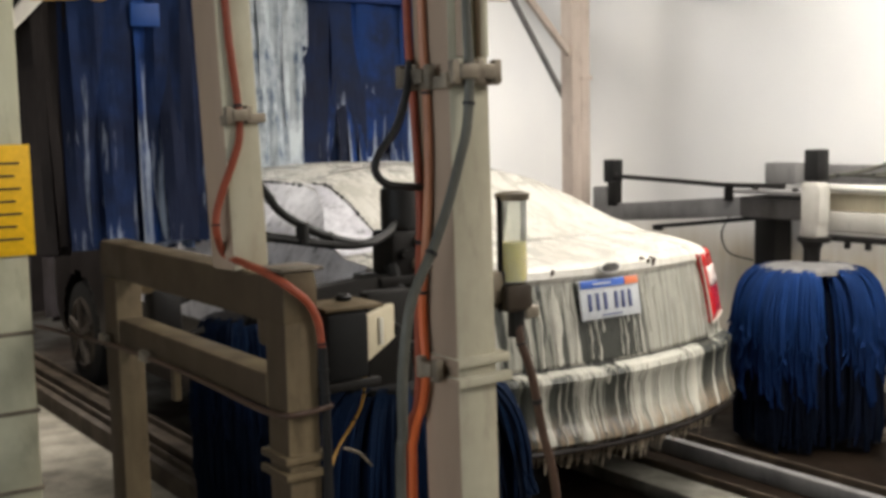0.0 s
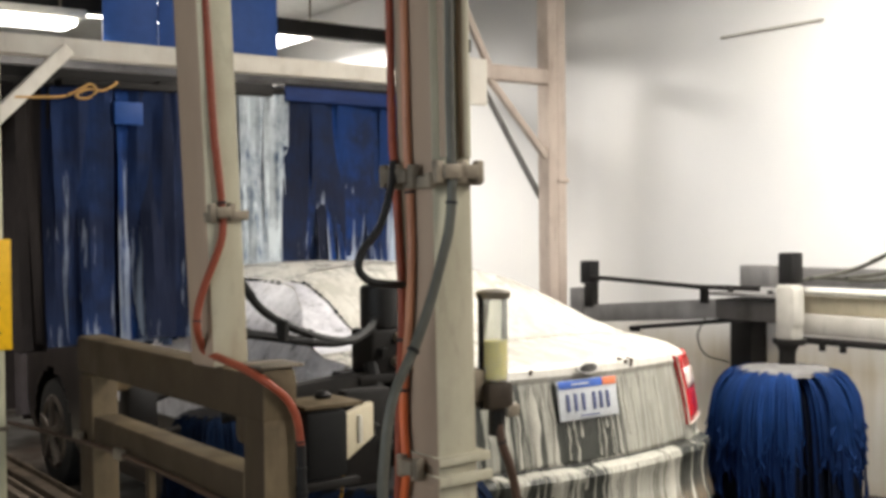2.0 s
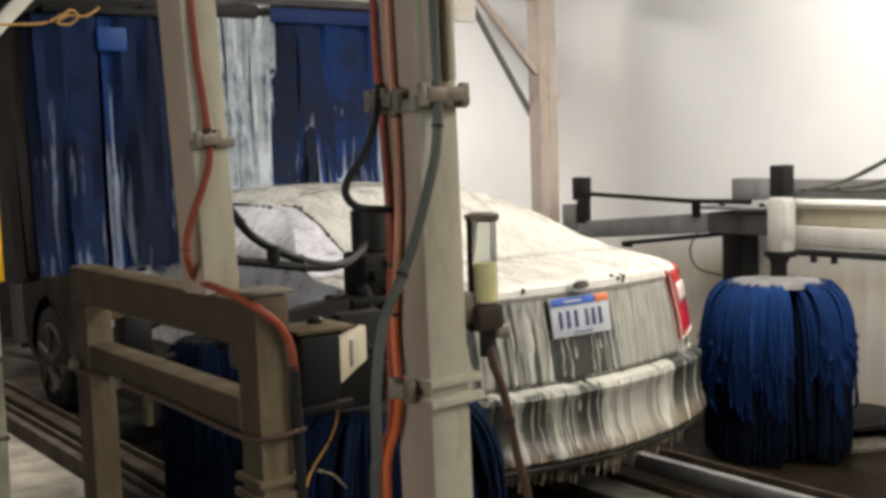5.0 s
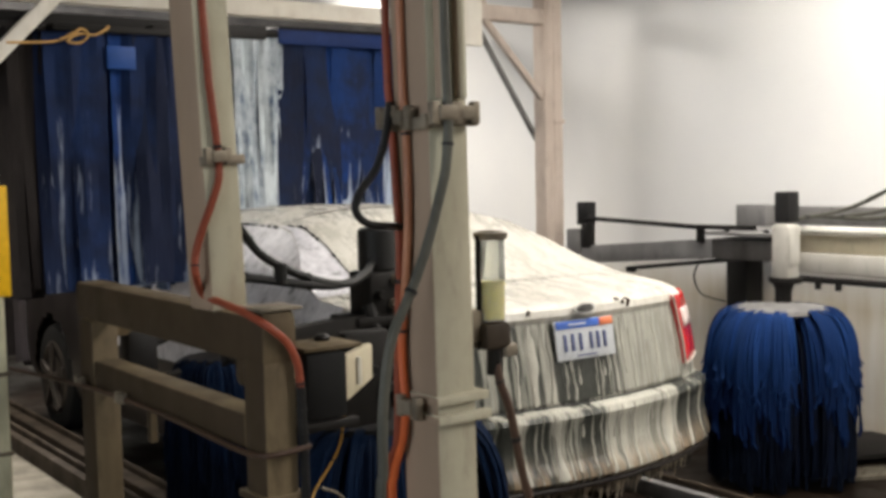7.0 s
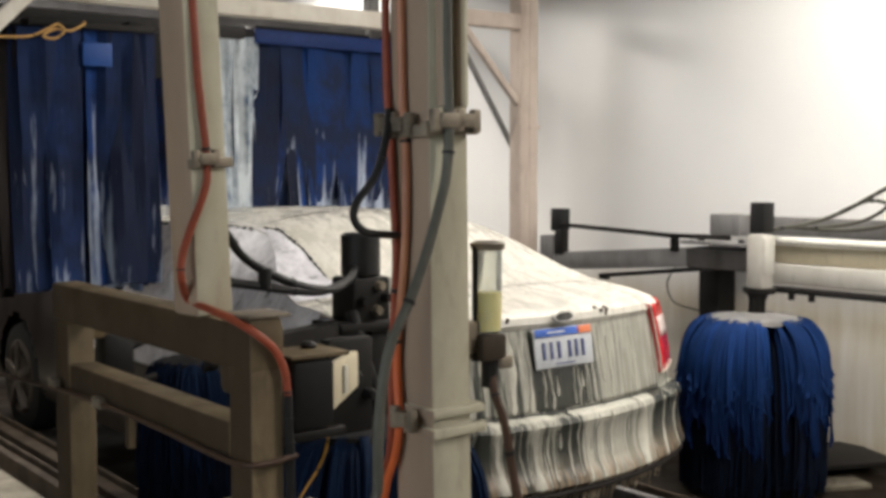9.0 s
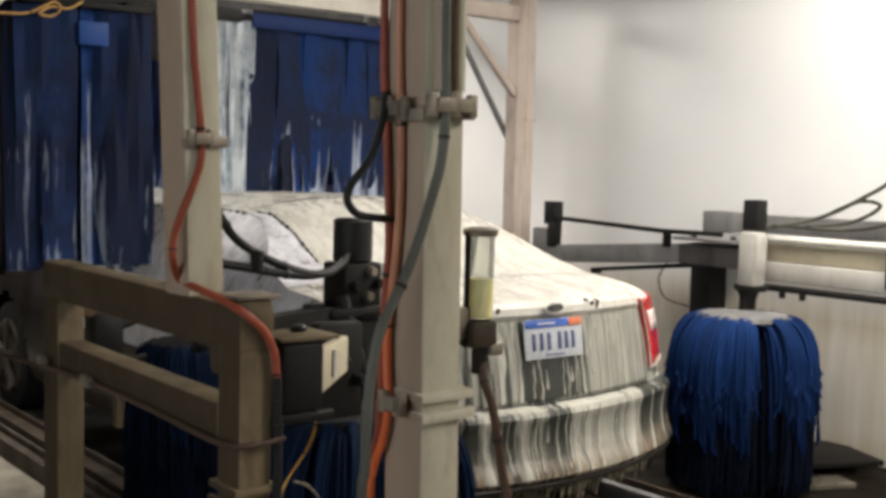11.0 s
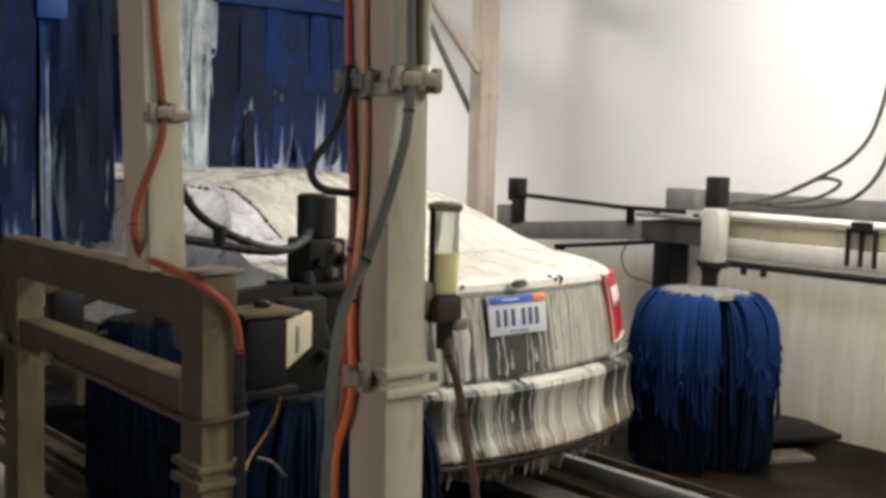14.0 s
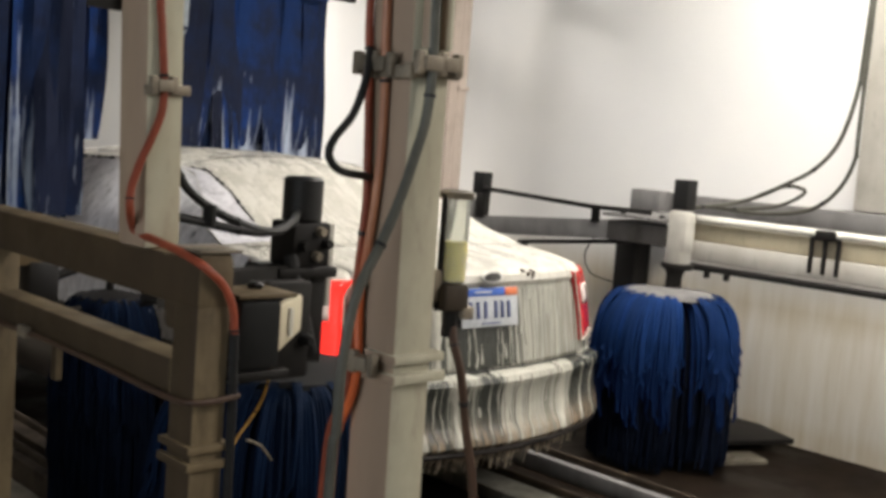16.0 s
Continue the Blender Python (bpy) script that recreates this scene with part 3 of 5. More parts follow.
# foam runs on the lid and on the bumper: across, width, lower end, upper end
LID_RUNS = [(-0.275, 0.06, 0.65, 0.95), (-0.19, 0.03, 0.65, 0.93), (-0.125, 0.012, 0.66, 0.80), (-0.09, 0.016, 0.65, 0.82), (0.03, 0.010, 0.66, 0.80), (0.055, 0.012, 0.65, 0.82),
            (0.10, 0.012, 0.66, 0.90), (0.145, 0.02, 0.65, 0.95), (-0.34, 0.02, 0.65, 0.90), (-0.39, 0.012, 0.70, 0.93), (0.20, 0.01, 0.72, 0.95), (0.25, 0.008, 0.66, 0.90), (0.42, 0.012, 0.66, 0.92)]
BUMPER_RUNS = [(-0.40, 0.045, 0.37, 0.635), (-0.24, 0.055, 0.37, 0.635), (-0.335, 0.012, 0.37, 0.60), (-0.30, 0.010, 0.40, 0.63), (-0.195, 0.012, 0.36, 0.60), (-0.155, 0.01, 0.40, 0.62), (-0.07, 0.012, 0.36, 0.63),
               (-0.02, 0.01, 0.40, 0.62), (0.02, 0.018, 0.36, 0.635), (0.09, 0.028, 0.37, 0.635), (0.17, 0.025, 0.37, 0.635), (0.40, 0.09, 0.37, 0.638), (0.58, 0.022, 0.37, 0.63), (0.70, 0.016, 0.36, 0.63)]


def run_point(x, z, out):
    p = sweep_point(table(RUN_Y, z), z, x / 0.80)
    return p + Vector((0, -out, 0))


def foam_run(x, w, z0, z1, seed):
    """A raised run of soap down the tail, wavering, thick at its lower end."""
    rnd = random.Random(seed)
    bm, rows, n = bmesh.new(), [], 22
    a, b = rnd.uniform(0, 6), rnd.uniform(0, 6)
    for i in range(n + 1):
        t = i / n
        z = z1 + (z0 - z1) * t
        half = 0.5 * w * (0.75 + 0.25 * math.sin(7 * t + a)) * min(1.0, 0.35 + 3 * t) * (1.15 if 0.9 < t < 0.99 else 1.0) * (0.4 if i == n else 1)
        mid = x + 0.004 * math.sin(6 * t + b) + 0.002 * math.sin(17 * t + a)
        h = 0.0025 + min(0.006, 0.14 * w) * (0.7 + 0.3 * t)
        rows.append([bm.verts.new(run_point(mid + half * k, z, o)) for k, o in ((-1, -0.002), (-0.6, h * 0.8), (0.1, h), (0.65, h * 0.75), (1, -0.002))])
    for p, q in zip(rows, rows[1:]):
        for k in range(4):
            bm.faces.new((p[k], p[k + 1], q[k + 1], q[k]))
    return bm


TOP_Z = LINE[22:33]


def pillar_edge(y):
    """How far out the soap of the rear window ends above the rear pillar."""
    return table([(0.55, 0.64), (0.80, 0.74), (1.0, 0.84), (1.2, 0.93), (1.38, 1.0)], y)


def pillar_mesh(s):
    bm, rows = bmesh.new(), []
    for i in range(25):
        y = 0.56 + 0.79 * i / 24
        z = table(TOP_Z, y)
        rows.append([bm.verts.new(sweep_point(y, z, s * (1.0 + (pillar_edge(y) - 1.0) * k / 6), 0.007 - 0.004 * (k == 6))) for k in range(7)])
    for a, b in zip(rows, rows[1:]):
        for k in range(6):
            bm.faces.new((a[k], a[k + 1], b[k + 1], b[k]))
    return bm


def build_car():
    car = thing("car", "grey four-door sedan covered in white soap foam running down its tail", "car")
    sill = [(1.06, 0.33, 0.385), (3.74, 0.33, 0.385)]
    bumper = solidify(part("rear_bumper", strip_mesh(3, 12, -0.61, 0.61), SOAP, car, "rear bumper with long streaks of white soap"), 0.03)
    solidify(part("bumper_lip", strip_mesh(0, 3), SHADED_WET_PAINT, car, "dark wet underside of the bumper"), 0.02)
    for s in (-1, 1):
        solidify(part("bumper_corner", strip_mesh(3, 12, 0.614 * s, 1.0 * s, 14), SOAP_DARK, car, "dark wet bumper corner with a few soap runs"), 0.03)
    lid = solidify(part("trunk_lid", strip_mesh(13, 23, -0.77, 0.77, 30), SOAP, car, "trunk lid with thick foam on top and streaks below"), 0.02)
    for s in (-1, 1):
        solidify(part("rear_wing", strip_mesh(12, 23, 0.775 * s, 1.0 * s, 10), SOAP, car), 0.02)
    part("rear_window", strip_mesh(23, 28, -0.90, 0.90, 24, 0.0008, 3, 0.0035), SOAP, car, "rear window hidden under white foam")
    for s in (-1, 1):
        part("roof_pillar", strip_mesh(23, 28, 0.905 * s, 1.0 * s, 4), SOAP, car)
    part("roof", strip_mesh(28, 33, -1, 1, 28, 0.004, 3, 0.006), SOAP, car, "roof under a thick coat of white foam")
    part("windscreen", strip_mesh(33, 35, -0.95, 0.95, 20), SOAP_SIDE, car)
    part("hood", strip_mesh(35, 39), SHADED_WET_PAINT, car)
    part("front_bumper", strip_mesh(39, 42), SHADED_WET_PAINT, car)
    for s in (-1, 1):
        part("flank", side_mesh(s, 0.295, 4.62, 0.25, lambda y: min(0.66, edge_height(y)), 90, 12, 0, sill), SHADED_WET_PAINT, car, "dark wet grey flank")
        part("front_wing", side_mesh(s, 2.83, 4.62, lambda y: min(0.655, edge_height(y) - 0.01), lambda y: min(0.935, edge_height(y)), 40, 8, 0, sill), SHADED_WET_PAINT, car, "dark wet grey front wing")
        part("door_skin", side_mesh(s, 0.295, 2.82, lambda y: min(0.655, edge_height(y) - 0.01), lambda y: min(0.935, edge_height(y)), 60, 8, 0, sill), SOAP_SIDE, car, "door panels under speckled white soap")
        if s < 0:
            part("pillar_soap", pillar_mesh(s), SOAP_SIDE, car, "rear pillar under thin grey speckled soap")
            rnd = random.Random(4)
            for k in range(14):
                ya = 0.80 + 0.036 * k
                pts = [sweep_point(y, table(TOP_Z, y), s * pillar_edge(y), 0.009) for y in (ya, ya + 0.018, ya + 0.036 + rnd.uniform(-0.008, 0.006))]
                part("window_seal", add_tube(bmesh.new(), pts, [0.002, rnd.uniform(0.003, 0.010), 0.002], 6), RUBBER, car)
        part("upper_side", side_mesh(s, 0.45, 3.5, lambda y: min(0.935, edge_height(y) - 0.005), None, 60, 8), SOAP_SIDE, car)
        # door glass with its dark seal
        gl = lambda y: edge_height(y) - 0.045
        part("side_window", side_mesh(s, 1.02, 2.0, 0.965, lambda y: max(0.97, gl(y)), 20, 6, 0.006), SOAP_SIDE, car)
        part("side_window", side_mesh(s, 2.06, 3.05, 0.965, lambda y: max(0.97, gl(y)), 20, 6, 0.006), SOAP_SIDE, car)
        rnd = random.Random(8)
        for k in range(24):
            ya = 1.36 + 0.068 * k
            yb = ya + rnd.uniform(0.035, 0.12)
            part("door_seal", add_tube(bmesh.new(), [Vector((s * (half_width(y, edge_height(y)) + 0.003), y, edge_height(y) - 0.003)) for y in (ya, (ya + yb) / 2, yb)], [0.002, rnd.uniform(0.003, 0.012), 0.002], 6), RUBBER, car)
        for y in (1.06, 3.74):
            wheel(car, s * 0.80, y)
    part("underbody", box((0, 2.35, 0.30), (1.5, 4.5, 0.16), 0.03), DARK_STEEL, car)
    part("cabin", box((0, 2.1, 0.72), (1.45, 3.6, 0.5), 0.05), DARK_STEEL, car)
    # tail lights wrap round the corners
    for s in (-1, 1):
        m = TAIL_LIT if s < 0 else TAIL_RED
        bm = bmesh.new()
        grid = []
        for i in range(11):
            v = i / 10
            z = 0.70 + 0.295 * v
            inner = 0.785 - 0.015 * v
            y_c = table([(b, a) for a, b in LINE[13:19]], min(z, 0.985))
            row = []
            for k in range(8):
                t = k / 7
                if t <= 0.6:
                    p = sweep_point(y_c, z, s * (inner + (1 - inner) * t / 0.6))
                else:
                    e = sweep_point(y_c, z, s)
                    yy = e.y + 0.05 * (t - 0.6) * 2.5
                    p = Vector((s * half_width(yy, z), yy, z))
                p.x += 0.004 * s
                p.y -= 0.012
                p.z += 0.05 * t * (1 - v)
                row.append(bm.verts.new(p))
            grid.append(row)
        for a, b in zip(grid, grid[1:]):
            for k in range(7):
                bm.faces.new((a[k], a[k + 1], b[k + 1], b[k]))
        grid_p = [[v.co.copy() for v in row] for row in grid]
        lt = solidify(part("tail_light", bm, m, car, "red tail light, lit" if s < 0 else "red tail light with soap on its rim"), 0.02)
        # pale upper lens and the soap line round the rim
        lens = bmesh.new()
        for i in range(5, 8):
            for k in range(1, 4):
                q = [grid_p[i + a][k + c] + Vector((0, -0.006, 0)) for a, c in ((0, 0), (0, 1), (1, 1), (1, 0))]
                lens.faces.new([lens.verts.new(p) for p in (q if s > 0 else q[::-1])])
        bmesh.ops.remove_doubles(lens, verts=lens.verts[:], dist=0.0005)
        solidify(part("reversing_lens", lens, TAIL_CLEAR, lt, "clear pale upper lens"), 0.004)
        rim = [grid_p[i][0] + Vector((0, -0.004, 0)) for i in range(10, -1, -1)] + [grid_p[0][k] + Vector((0, -0.004, -0.003)) for k in range(1, 5)]
        part("lens_rim", add_tube(bmesh.new(), rim, 0.0045, 6), SOAP_LINE, lt)
    # plate with its state band, number shown as bars
    plate = part("number_plate", box((0, 0, 0), (0.308, 0.006, 0.152), 0.003), PLATE_WHITE, car, "white number plate with a blue and orange top band")
    plate.matrix_basis = pose(-0.024, -0.032, 0.884, -9)
    part("plate_band", box((-0.035, -0.005, 0.059), (0.226, 0.004, 0.030), 0.001), PLATE_BLUE, plate)
    part("plate_band", box((0.115, -0.005, 0.059), (0.070, 0.004, 0.030), 0.001), PLATE_ORANGE, plate)
    for k, x in enumerate((-0.108, -0.068, -0.028, 0.028, 0.064, 0.100, 0.132)):
        if k < 6:
            part("plate_bar", box((x, -0.0055, -0.010), (0.017, 0.003, 0.066), 0.001), NAVY, plate)
    part("plate_bar", box((0.0, -0.0055, -0.062), (0.10, 0.003, 0.006), 0), NAVY, plate)
    part("plate_bar", box((-0.04, -0.0075, 0.059), (0.09, 0.002, 0.008), 0), PLATE_WHITE, plate)
    # oval badge
    bm = lathe([(0.060, 0.0), (0.060, 0.006), (0.054, 0.010)], 28)
    bm.transform(Matrix.Diagonal((1, 0.42, 1, 1)))
    badge = part("badge", bm, CHROME, car, "oval chrome-rimmed badge")
    badge.matrix_basis = pose(-0.022, -0.024, 0.999, 80)
    bm = lathe([(0.045, 0.009), (0.045, 0.012), (0.043, 0.013)], 28)
    bm.transform(Matrix.Diagonal((1, 0.36, 1, 1)))
    part("badge_field", bm, DARK_GLASS, badge)
    # gaps in the foam along the lip of the lid
    for x, dz, w, h in ((-0.31, 0.0, 0.010, 0.020), (0.20, 0.018, 0.020, 0.010), (0.245, 0.004, 0.010, 0.016), (0.285, -0.002, 0.008, 0.034), (0.27, 0.016, 0.022, 0.007)):
        p = sweep_point(-0.012, 1.0, x / 0.85)
        part("foam_gap", box((p.x, p.y - 0.001, p.z + dz), (w, 0.014, h), 0.003, Matrix.Rotation(radians(20), 3, "Y")), BROWN_HOSE, car)
    for k, (x, w, z0, z1) in enumerate(LID_RUNS + BUMPER_RUNS):
        part("foam_run", foam_run(x, w, z0, z1, k), SOAP_RUN, lid if k < len(LID_RUNS) else bumper)
    # dark seam under the lid
    part("lid_seam", add_tube(bmesh.new(), [sweep_point(-0.057, 0.641, -0.76 + 0.038 * k) for k in range(41)], 0.0035, 6), RUBBER, lid)
    # soap hanging from the bumper's lower edge
    bm = bmesh.new()
    rnd = random.Random(5)
    for k in range(150):
        u = -0.93 + 1.86 * (k + rnd.random()) / 150
        p, q = sweep_point(-0.125, 0.358, u), sweep_point(-0.02, 0.335, u)
        n = rnd.uniform(0.018, 0.075) * (1 if k % 3 else 1.4)
        w = rnd.uniform(0.0035, 0.011)
        add_tube(bm, [p + Vector((rnd.uniform(-0.02, 0.004), 0.002, rnd.uniform(0.008, 0.04))), p + Vector((0, -0.005, 0.0)), p * 0.45 + q * 0.55 + Vector((rnd.uniform(-0.006, 0.006), 0, -0.012)), p * 0.3 + q * 0.7 + Vector((rnd.uniform(-0.008, 0.008), 0, -0.014 - n))], [w * 1.3, w * 1.2, w, w * 0.35], 5)
    tagged(part("soap_fringe", bm, SOAP_DRIP, car, "beige soap drips along the bumper's edge"), kind="stuff")
    return car


CAR = build_car()


# ---- rotary brushes ----
def strand_mesh(seed, r_top, r_out, z_top, z_bot, width, tuck):
    """A cloth strip cut into three strands; it leaves the hub, bulges and hangs down, thin at the tips."""
    rnd = random.Random(seed)
    bm = bmesh.new()
    n = 12
    for lane in (-1, 0, 1):
        rows = []
        end = z_bot + rnd.uniform(-0.05, 0.05) * (z_bot > 0)
        drop = min(0.52, 0.85 * (z_top - end))
        wob, ph = rnd.uniform(-0.014, 0.014), rnd.uniform(0, 6)
        amp = rnd.uniform(0.006, 0.022)
        for i in range(n + 1):
            t = i / n
            if t < 0.5:
                a = t / 0.5
                r, z = r_top + (r_out - r_top) * math.sin(a * math.pi / 2) ** 0.9, z_top - drop * (1 - math.cos(a * math.pi / 2)) ** 0.95
            else:
                a = (t - 0.5) / 0.5
                r, z = r_out + wob * a - tuck * a * a, z_top - drop - (z_top - drop - end) * a
            off = lane * width * 0.30 * (0.6 + 0.5 * t) + amp * math.sin(5 * t + ph) * t
            w = width * 0.42 * (1 - 0.6 * t * t)
            tw = 0.5 * math.sin(3 * t + ph)
            rows.append([bm.verts.new((r + d + e * tw * 0.6, off + e, z)) for d, e in ((0.001, -w / 2), (0.007, 0), (0.001, w / 2), (-0.004, 0))])
        for a, b in zip(rows, rows[1:]):
            for k in range(4):
                bm.faces.new((a[k], a[(k + 1) % 4], b[(k + 1) % 4], b[k]))
        bm.faces.new(rows[0][::-1])
        bm.faces.new(rows[-1])
    return bm


def build_brush(x, y, top, bottom, turn, label, count=100, cloths=(BRUSH_LOW_SHADE, BRUSH_MID_SHADE, BRUSH_BLUE), disc=GALV, slim=1.0):
    br = thing("wash_brush", label, "brush", pose(x, y, 0, 0, 0, turn) @ Matrix.Diagonal((slim, slim, 1, 1)), "rotary brushes")
    part("spindle", tube([(0, 0, -0.04), (0, 0, top + 0.14)], 0.028, 14), DARK_STEEL, br)
    part("hub_disc", lathe([(0.04, top + 0.02), (0.235, top - 0.003), (0.245, top - 0.022), (0.04, top - 0.03)], 30), disc, br, "worn top disc")
    core = lathe([(0.20, top - 0.05), (0.29, top - 0.34), (0.30, bottom + 0.06), (0.20, bottom + 0.03)], 60)
    for v in core.verts:
        az = math.degrees(math.atan2(v.co.y, v.co.x)) % 180
        q = 1 - 0.46 * max(0.0, 1 - abs(az - 86) / 13) ** 0.7
        v.co.x, v.co.y = v.co.x * q, v.co.y * q
    part("core", core, BRUSH_LOW_SHADE, br)
    body = lathe([(0.20, top - 0.02), (0.265, top - 0.10), (0.315, top - 0.24), (0.345, top - 0.38), (0.345, top - 0.44), (0.30, top - 0.46)], 60)
    for v in body.verts:
        az = math.degrees(math.atan2(v.co.y, v.co.x)) % 180
        q = 1 - 0.46 * max(0.0, 1 - abs(az - 86) / 13) ** 0.7
        v.co.x, v.co.y = v.co.x * q, v.co.y * q
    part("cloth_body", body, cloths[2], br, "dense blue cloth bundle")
    rnd = random.Random(int(turn) + 3)
    # tiers darken downwards, the shade painted into their cloth
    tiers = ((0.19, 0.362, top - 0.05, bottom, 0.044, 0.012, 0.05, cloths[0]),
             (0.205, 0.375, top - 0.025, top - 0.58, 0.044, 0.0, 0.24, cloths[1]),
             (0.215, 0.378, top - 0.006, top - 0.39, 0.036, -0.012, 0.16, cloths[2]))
    for layer, (r0, r1, zt, zb, w, tuck, ragged, material) in enumerate(tiers):
        shapes = []
        for k in range(count):
            a = 360 * (k + 0.35 * layer + rnd.uniform(-0.4, 0.4)) / count
            # two bundles with a furrow between them
            furrow = max(0.0, 1 - abs((a % 180) - 86) / 13)
            if k >= 10 and layer and furrow > 0.45:
                continue
            if k < 10:
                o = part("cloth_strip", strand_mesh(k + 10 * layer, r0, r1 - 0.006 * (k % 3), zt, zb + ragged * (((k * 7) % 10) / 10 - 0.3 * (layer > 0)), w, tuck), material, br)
                shapes.append(o.data)
            else:
                o = new("cloth_strip", shapes[(k * 7 + k // 9) % 10])
                o.parent = br
            q = 1 - 0.40 * furrow ** 0.7 + rnd.uniform(-0.02, 0.02)
            o.matrix_basis = pose(0, 0, 0.008 * math.sin(k * 2.4), 0, 0, a) @ Matrix.Diagonal((q, 1, 1, 1))
    return br


build_brush(1.70, 0.36, 0.825, -0.05, -28, "blue cloth rotary brush hanging from a swing arm beside the car", disc=GREY_STEEL)
# both left brushes take the cloth with shade in its colour
build_brush(-1.24, -0.43, 0.835, -0.02, 30, "blue wet rotary brush hanging between the steel posts, its shade put into the colour", 70, (BRUSH_SHADED, BRUSH_SHADED, BRUSH_HALF_SHADED), MATT_BLACK)
build_brush(-1.215, 0.74, 0.86, -0.02, 60, "blue rotary brush behind the steel frame", 70, (BRUSH_SHADED, BRUSH_SHADED, BRUSH_HALF_SHADED), DARK_STEEL, 0.52)


# ---- steel posts and the side frame ----
def band(parent, cx, cy, z, w, d, paint=None):
    """A strut band bolted round a square post."""
    b = part("clamp_band", box((cx, cy, z), (w + 0.024, d + 0.024, 0.016), 0.003), paint or POST, parent)
    part("clamp_channel", box((cx, cy - d / 2 - 0.008, z - 0.034), (w + 0.028, 0.014, 0.018), 0.003), paint or POST, b)
    part("clamp_channel", box((cx - w / 2 - 0.008, cy, z - 0.034), (0.014, d + 0.02, 0.018), 0.003), paint or POST, b)
    return b


def saddle(parent, at, axis, r):
    """A hose clip: two cheeks with a bolt."""
    bm = bmesh.new()
    t = Matrix.Rotation(radians(90), 3, "Z") if axis == "x" else None
    add_box(bm, at, (2.6 * r, 1.7 * r, 0.026), 0.004, t)
    for k in (-1, 1):
        o = Vector((0, k * 1.7 * r, 0)) if axis == "x" else Vector((k * 1.7 * r, 0, 0))
        add_box(bm, Vector(at) + o, (0.016, 0.016, 0.04), 0.003)
    return part("hose_clip", bm, GALV, parent)


def build_near_post():
    post = thing("steel_post", "grimy beige square steel post with clamps and hoses", "post", pose(-1.812, -1.559, 0, 0, -0.8, 0))
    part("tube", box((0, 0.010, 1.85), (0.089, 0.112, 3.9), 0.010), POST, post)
    part("base_plate", box((0, 0, -0.085), (0.22, 0.22, 0.02), 0.004), POST, post)
    band(post, 0.006, 0.010, 1.135, 0.092, 0.114)
    part("conduit", tube([(-0.022, -0.060, 1.665), (-0.022, -0.060, 3.6)], 0.012, 10), POST, post)
    part("conduit", tube([(0.020, -0.058, 1.665), (0.020, -0.058, 3.6)], 0.011, 10), POST, post)
    saddle(post, (-0.066, 0.008, 1.635), "x", 0.016)
    saddle(post, (-0.066, 0.045, 1.637), "x", 0.014)
    saddle(post, (-0.022, -0.068, 1.640), "y", 0.015)
    saddle(post, (0.020, -0.066, 1.640), "y", 0.013)
    part("strut_channel", box((-0.004, -0.054, 1.628), (0.118, 0.016, 0.022), 0.003), GALV, post)
    part("strut_channel", box((-0.056, 0, 1.623), (0.016, 0.13, 0.022), 0.003), GALV, post)
    saddle(post, (-0.070, 0.004, 1.122), "x", 0.015)
    return post


def build_lean_post():
    m = pose(-1.9155, -0.817, 1.25, 1.0, -3.0, 8)
    post = thing("steel_post", "leaning beige square steel post carrying a red hose", "post", m)
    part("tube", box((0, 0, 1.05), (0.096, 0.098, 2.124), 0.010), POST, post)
    part("strut_channel", box((0.0, -0.056, 0.325), (0.112, 0.016, 0.022), 0.003), GALV, post)
    saddle(post, (-0.020, -0.068, 0.335), "y", 0.015)
    return post


def build_frame():
    fr = thing("machine_frame", "brown grimy steel frame of square tubes with an open window", "frame")
    x = -1.885
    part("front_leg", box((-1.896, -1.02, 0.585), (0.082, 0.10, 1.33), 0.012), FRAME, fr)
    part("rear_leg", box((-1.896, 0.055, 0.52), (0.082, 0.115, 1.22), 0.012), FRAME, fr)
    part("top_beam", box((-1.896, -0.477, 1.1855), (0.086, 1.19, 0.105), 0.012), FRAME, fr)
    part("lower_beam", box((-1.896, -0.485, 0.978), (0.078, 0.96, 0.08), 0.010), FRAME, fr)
    part("corner_plate", box((-1.896, -0.945, 1.112), (0.074, 0.06, 0.08), 0.02), FRAME, fr)
    part("top_cap", box((-1.89, -1.02, 1.2535), (0.10, 0.11, 0.007), 0.002), GALV, fr)
    band(fr, -1.896, -1.02, 0.845, 0.082, 0.10, FRAME)
    # thin pipe along the frame
    p = part("air_pipe", hose_mesh([(-1.965, 0.75, 0.90), (-1.968, 0.04, 0.945), (-1.958, -0.29, 0.952), (-1.956, -0.63, 0.952), (-1.956, -0.96, 0.944), (-1.955, -1.085, 0.950), (-1.90, -1.095, 0.950), (-1.84, -1.09, 0.955)], 0.0065), BROWN_HOSE, fr)
    for y in (-0.29, 0.04):
        part("pipe_clip", box((-1.962, y, 0.955), (0.02, 0.05, 0.03), 0.004), GALV, p)
    v = part("valve_block", box((-1.735, 0.16, 1.00), (0.10, 0.08, 0.15), 0.014), RUBBER, fr, "black valve block hung inside the frame")
    part("valve_lever", tube([(-1.80, 0.13, 0.93), (-1.70, 0.12, 0.915), (-1.62, 0.12, 0.93)], 0.012, 8), DARK_STEEL, v)
    part("valve_port", tube([(-1.69, 0.16, 1.02), (-1.60, 0.16, 1.05)], 0.014, 8), DARK_STEEL, v)
    part("valve_hanger", box((-1.79, 0.15, 1.11), (0.14, 0.05, 0.10), 0.006), FRAME, fr)
    part("bracket", box((x - 0.02, -0.36, 0.90), (0.02, 0.03, 0.12), 0.004), FRAME, fr)
    return fr


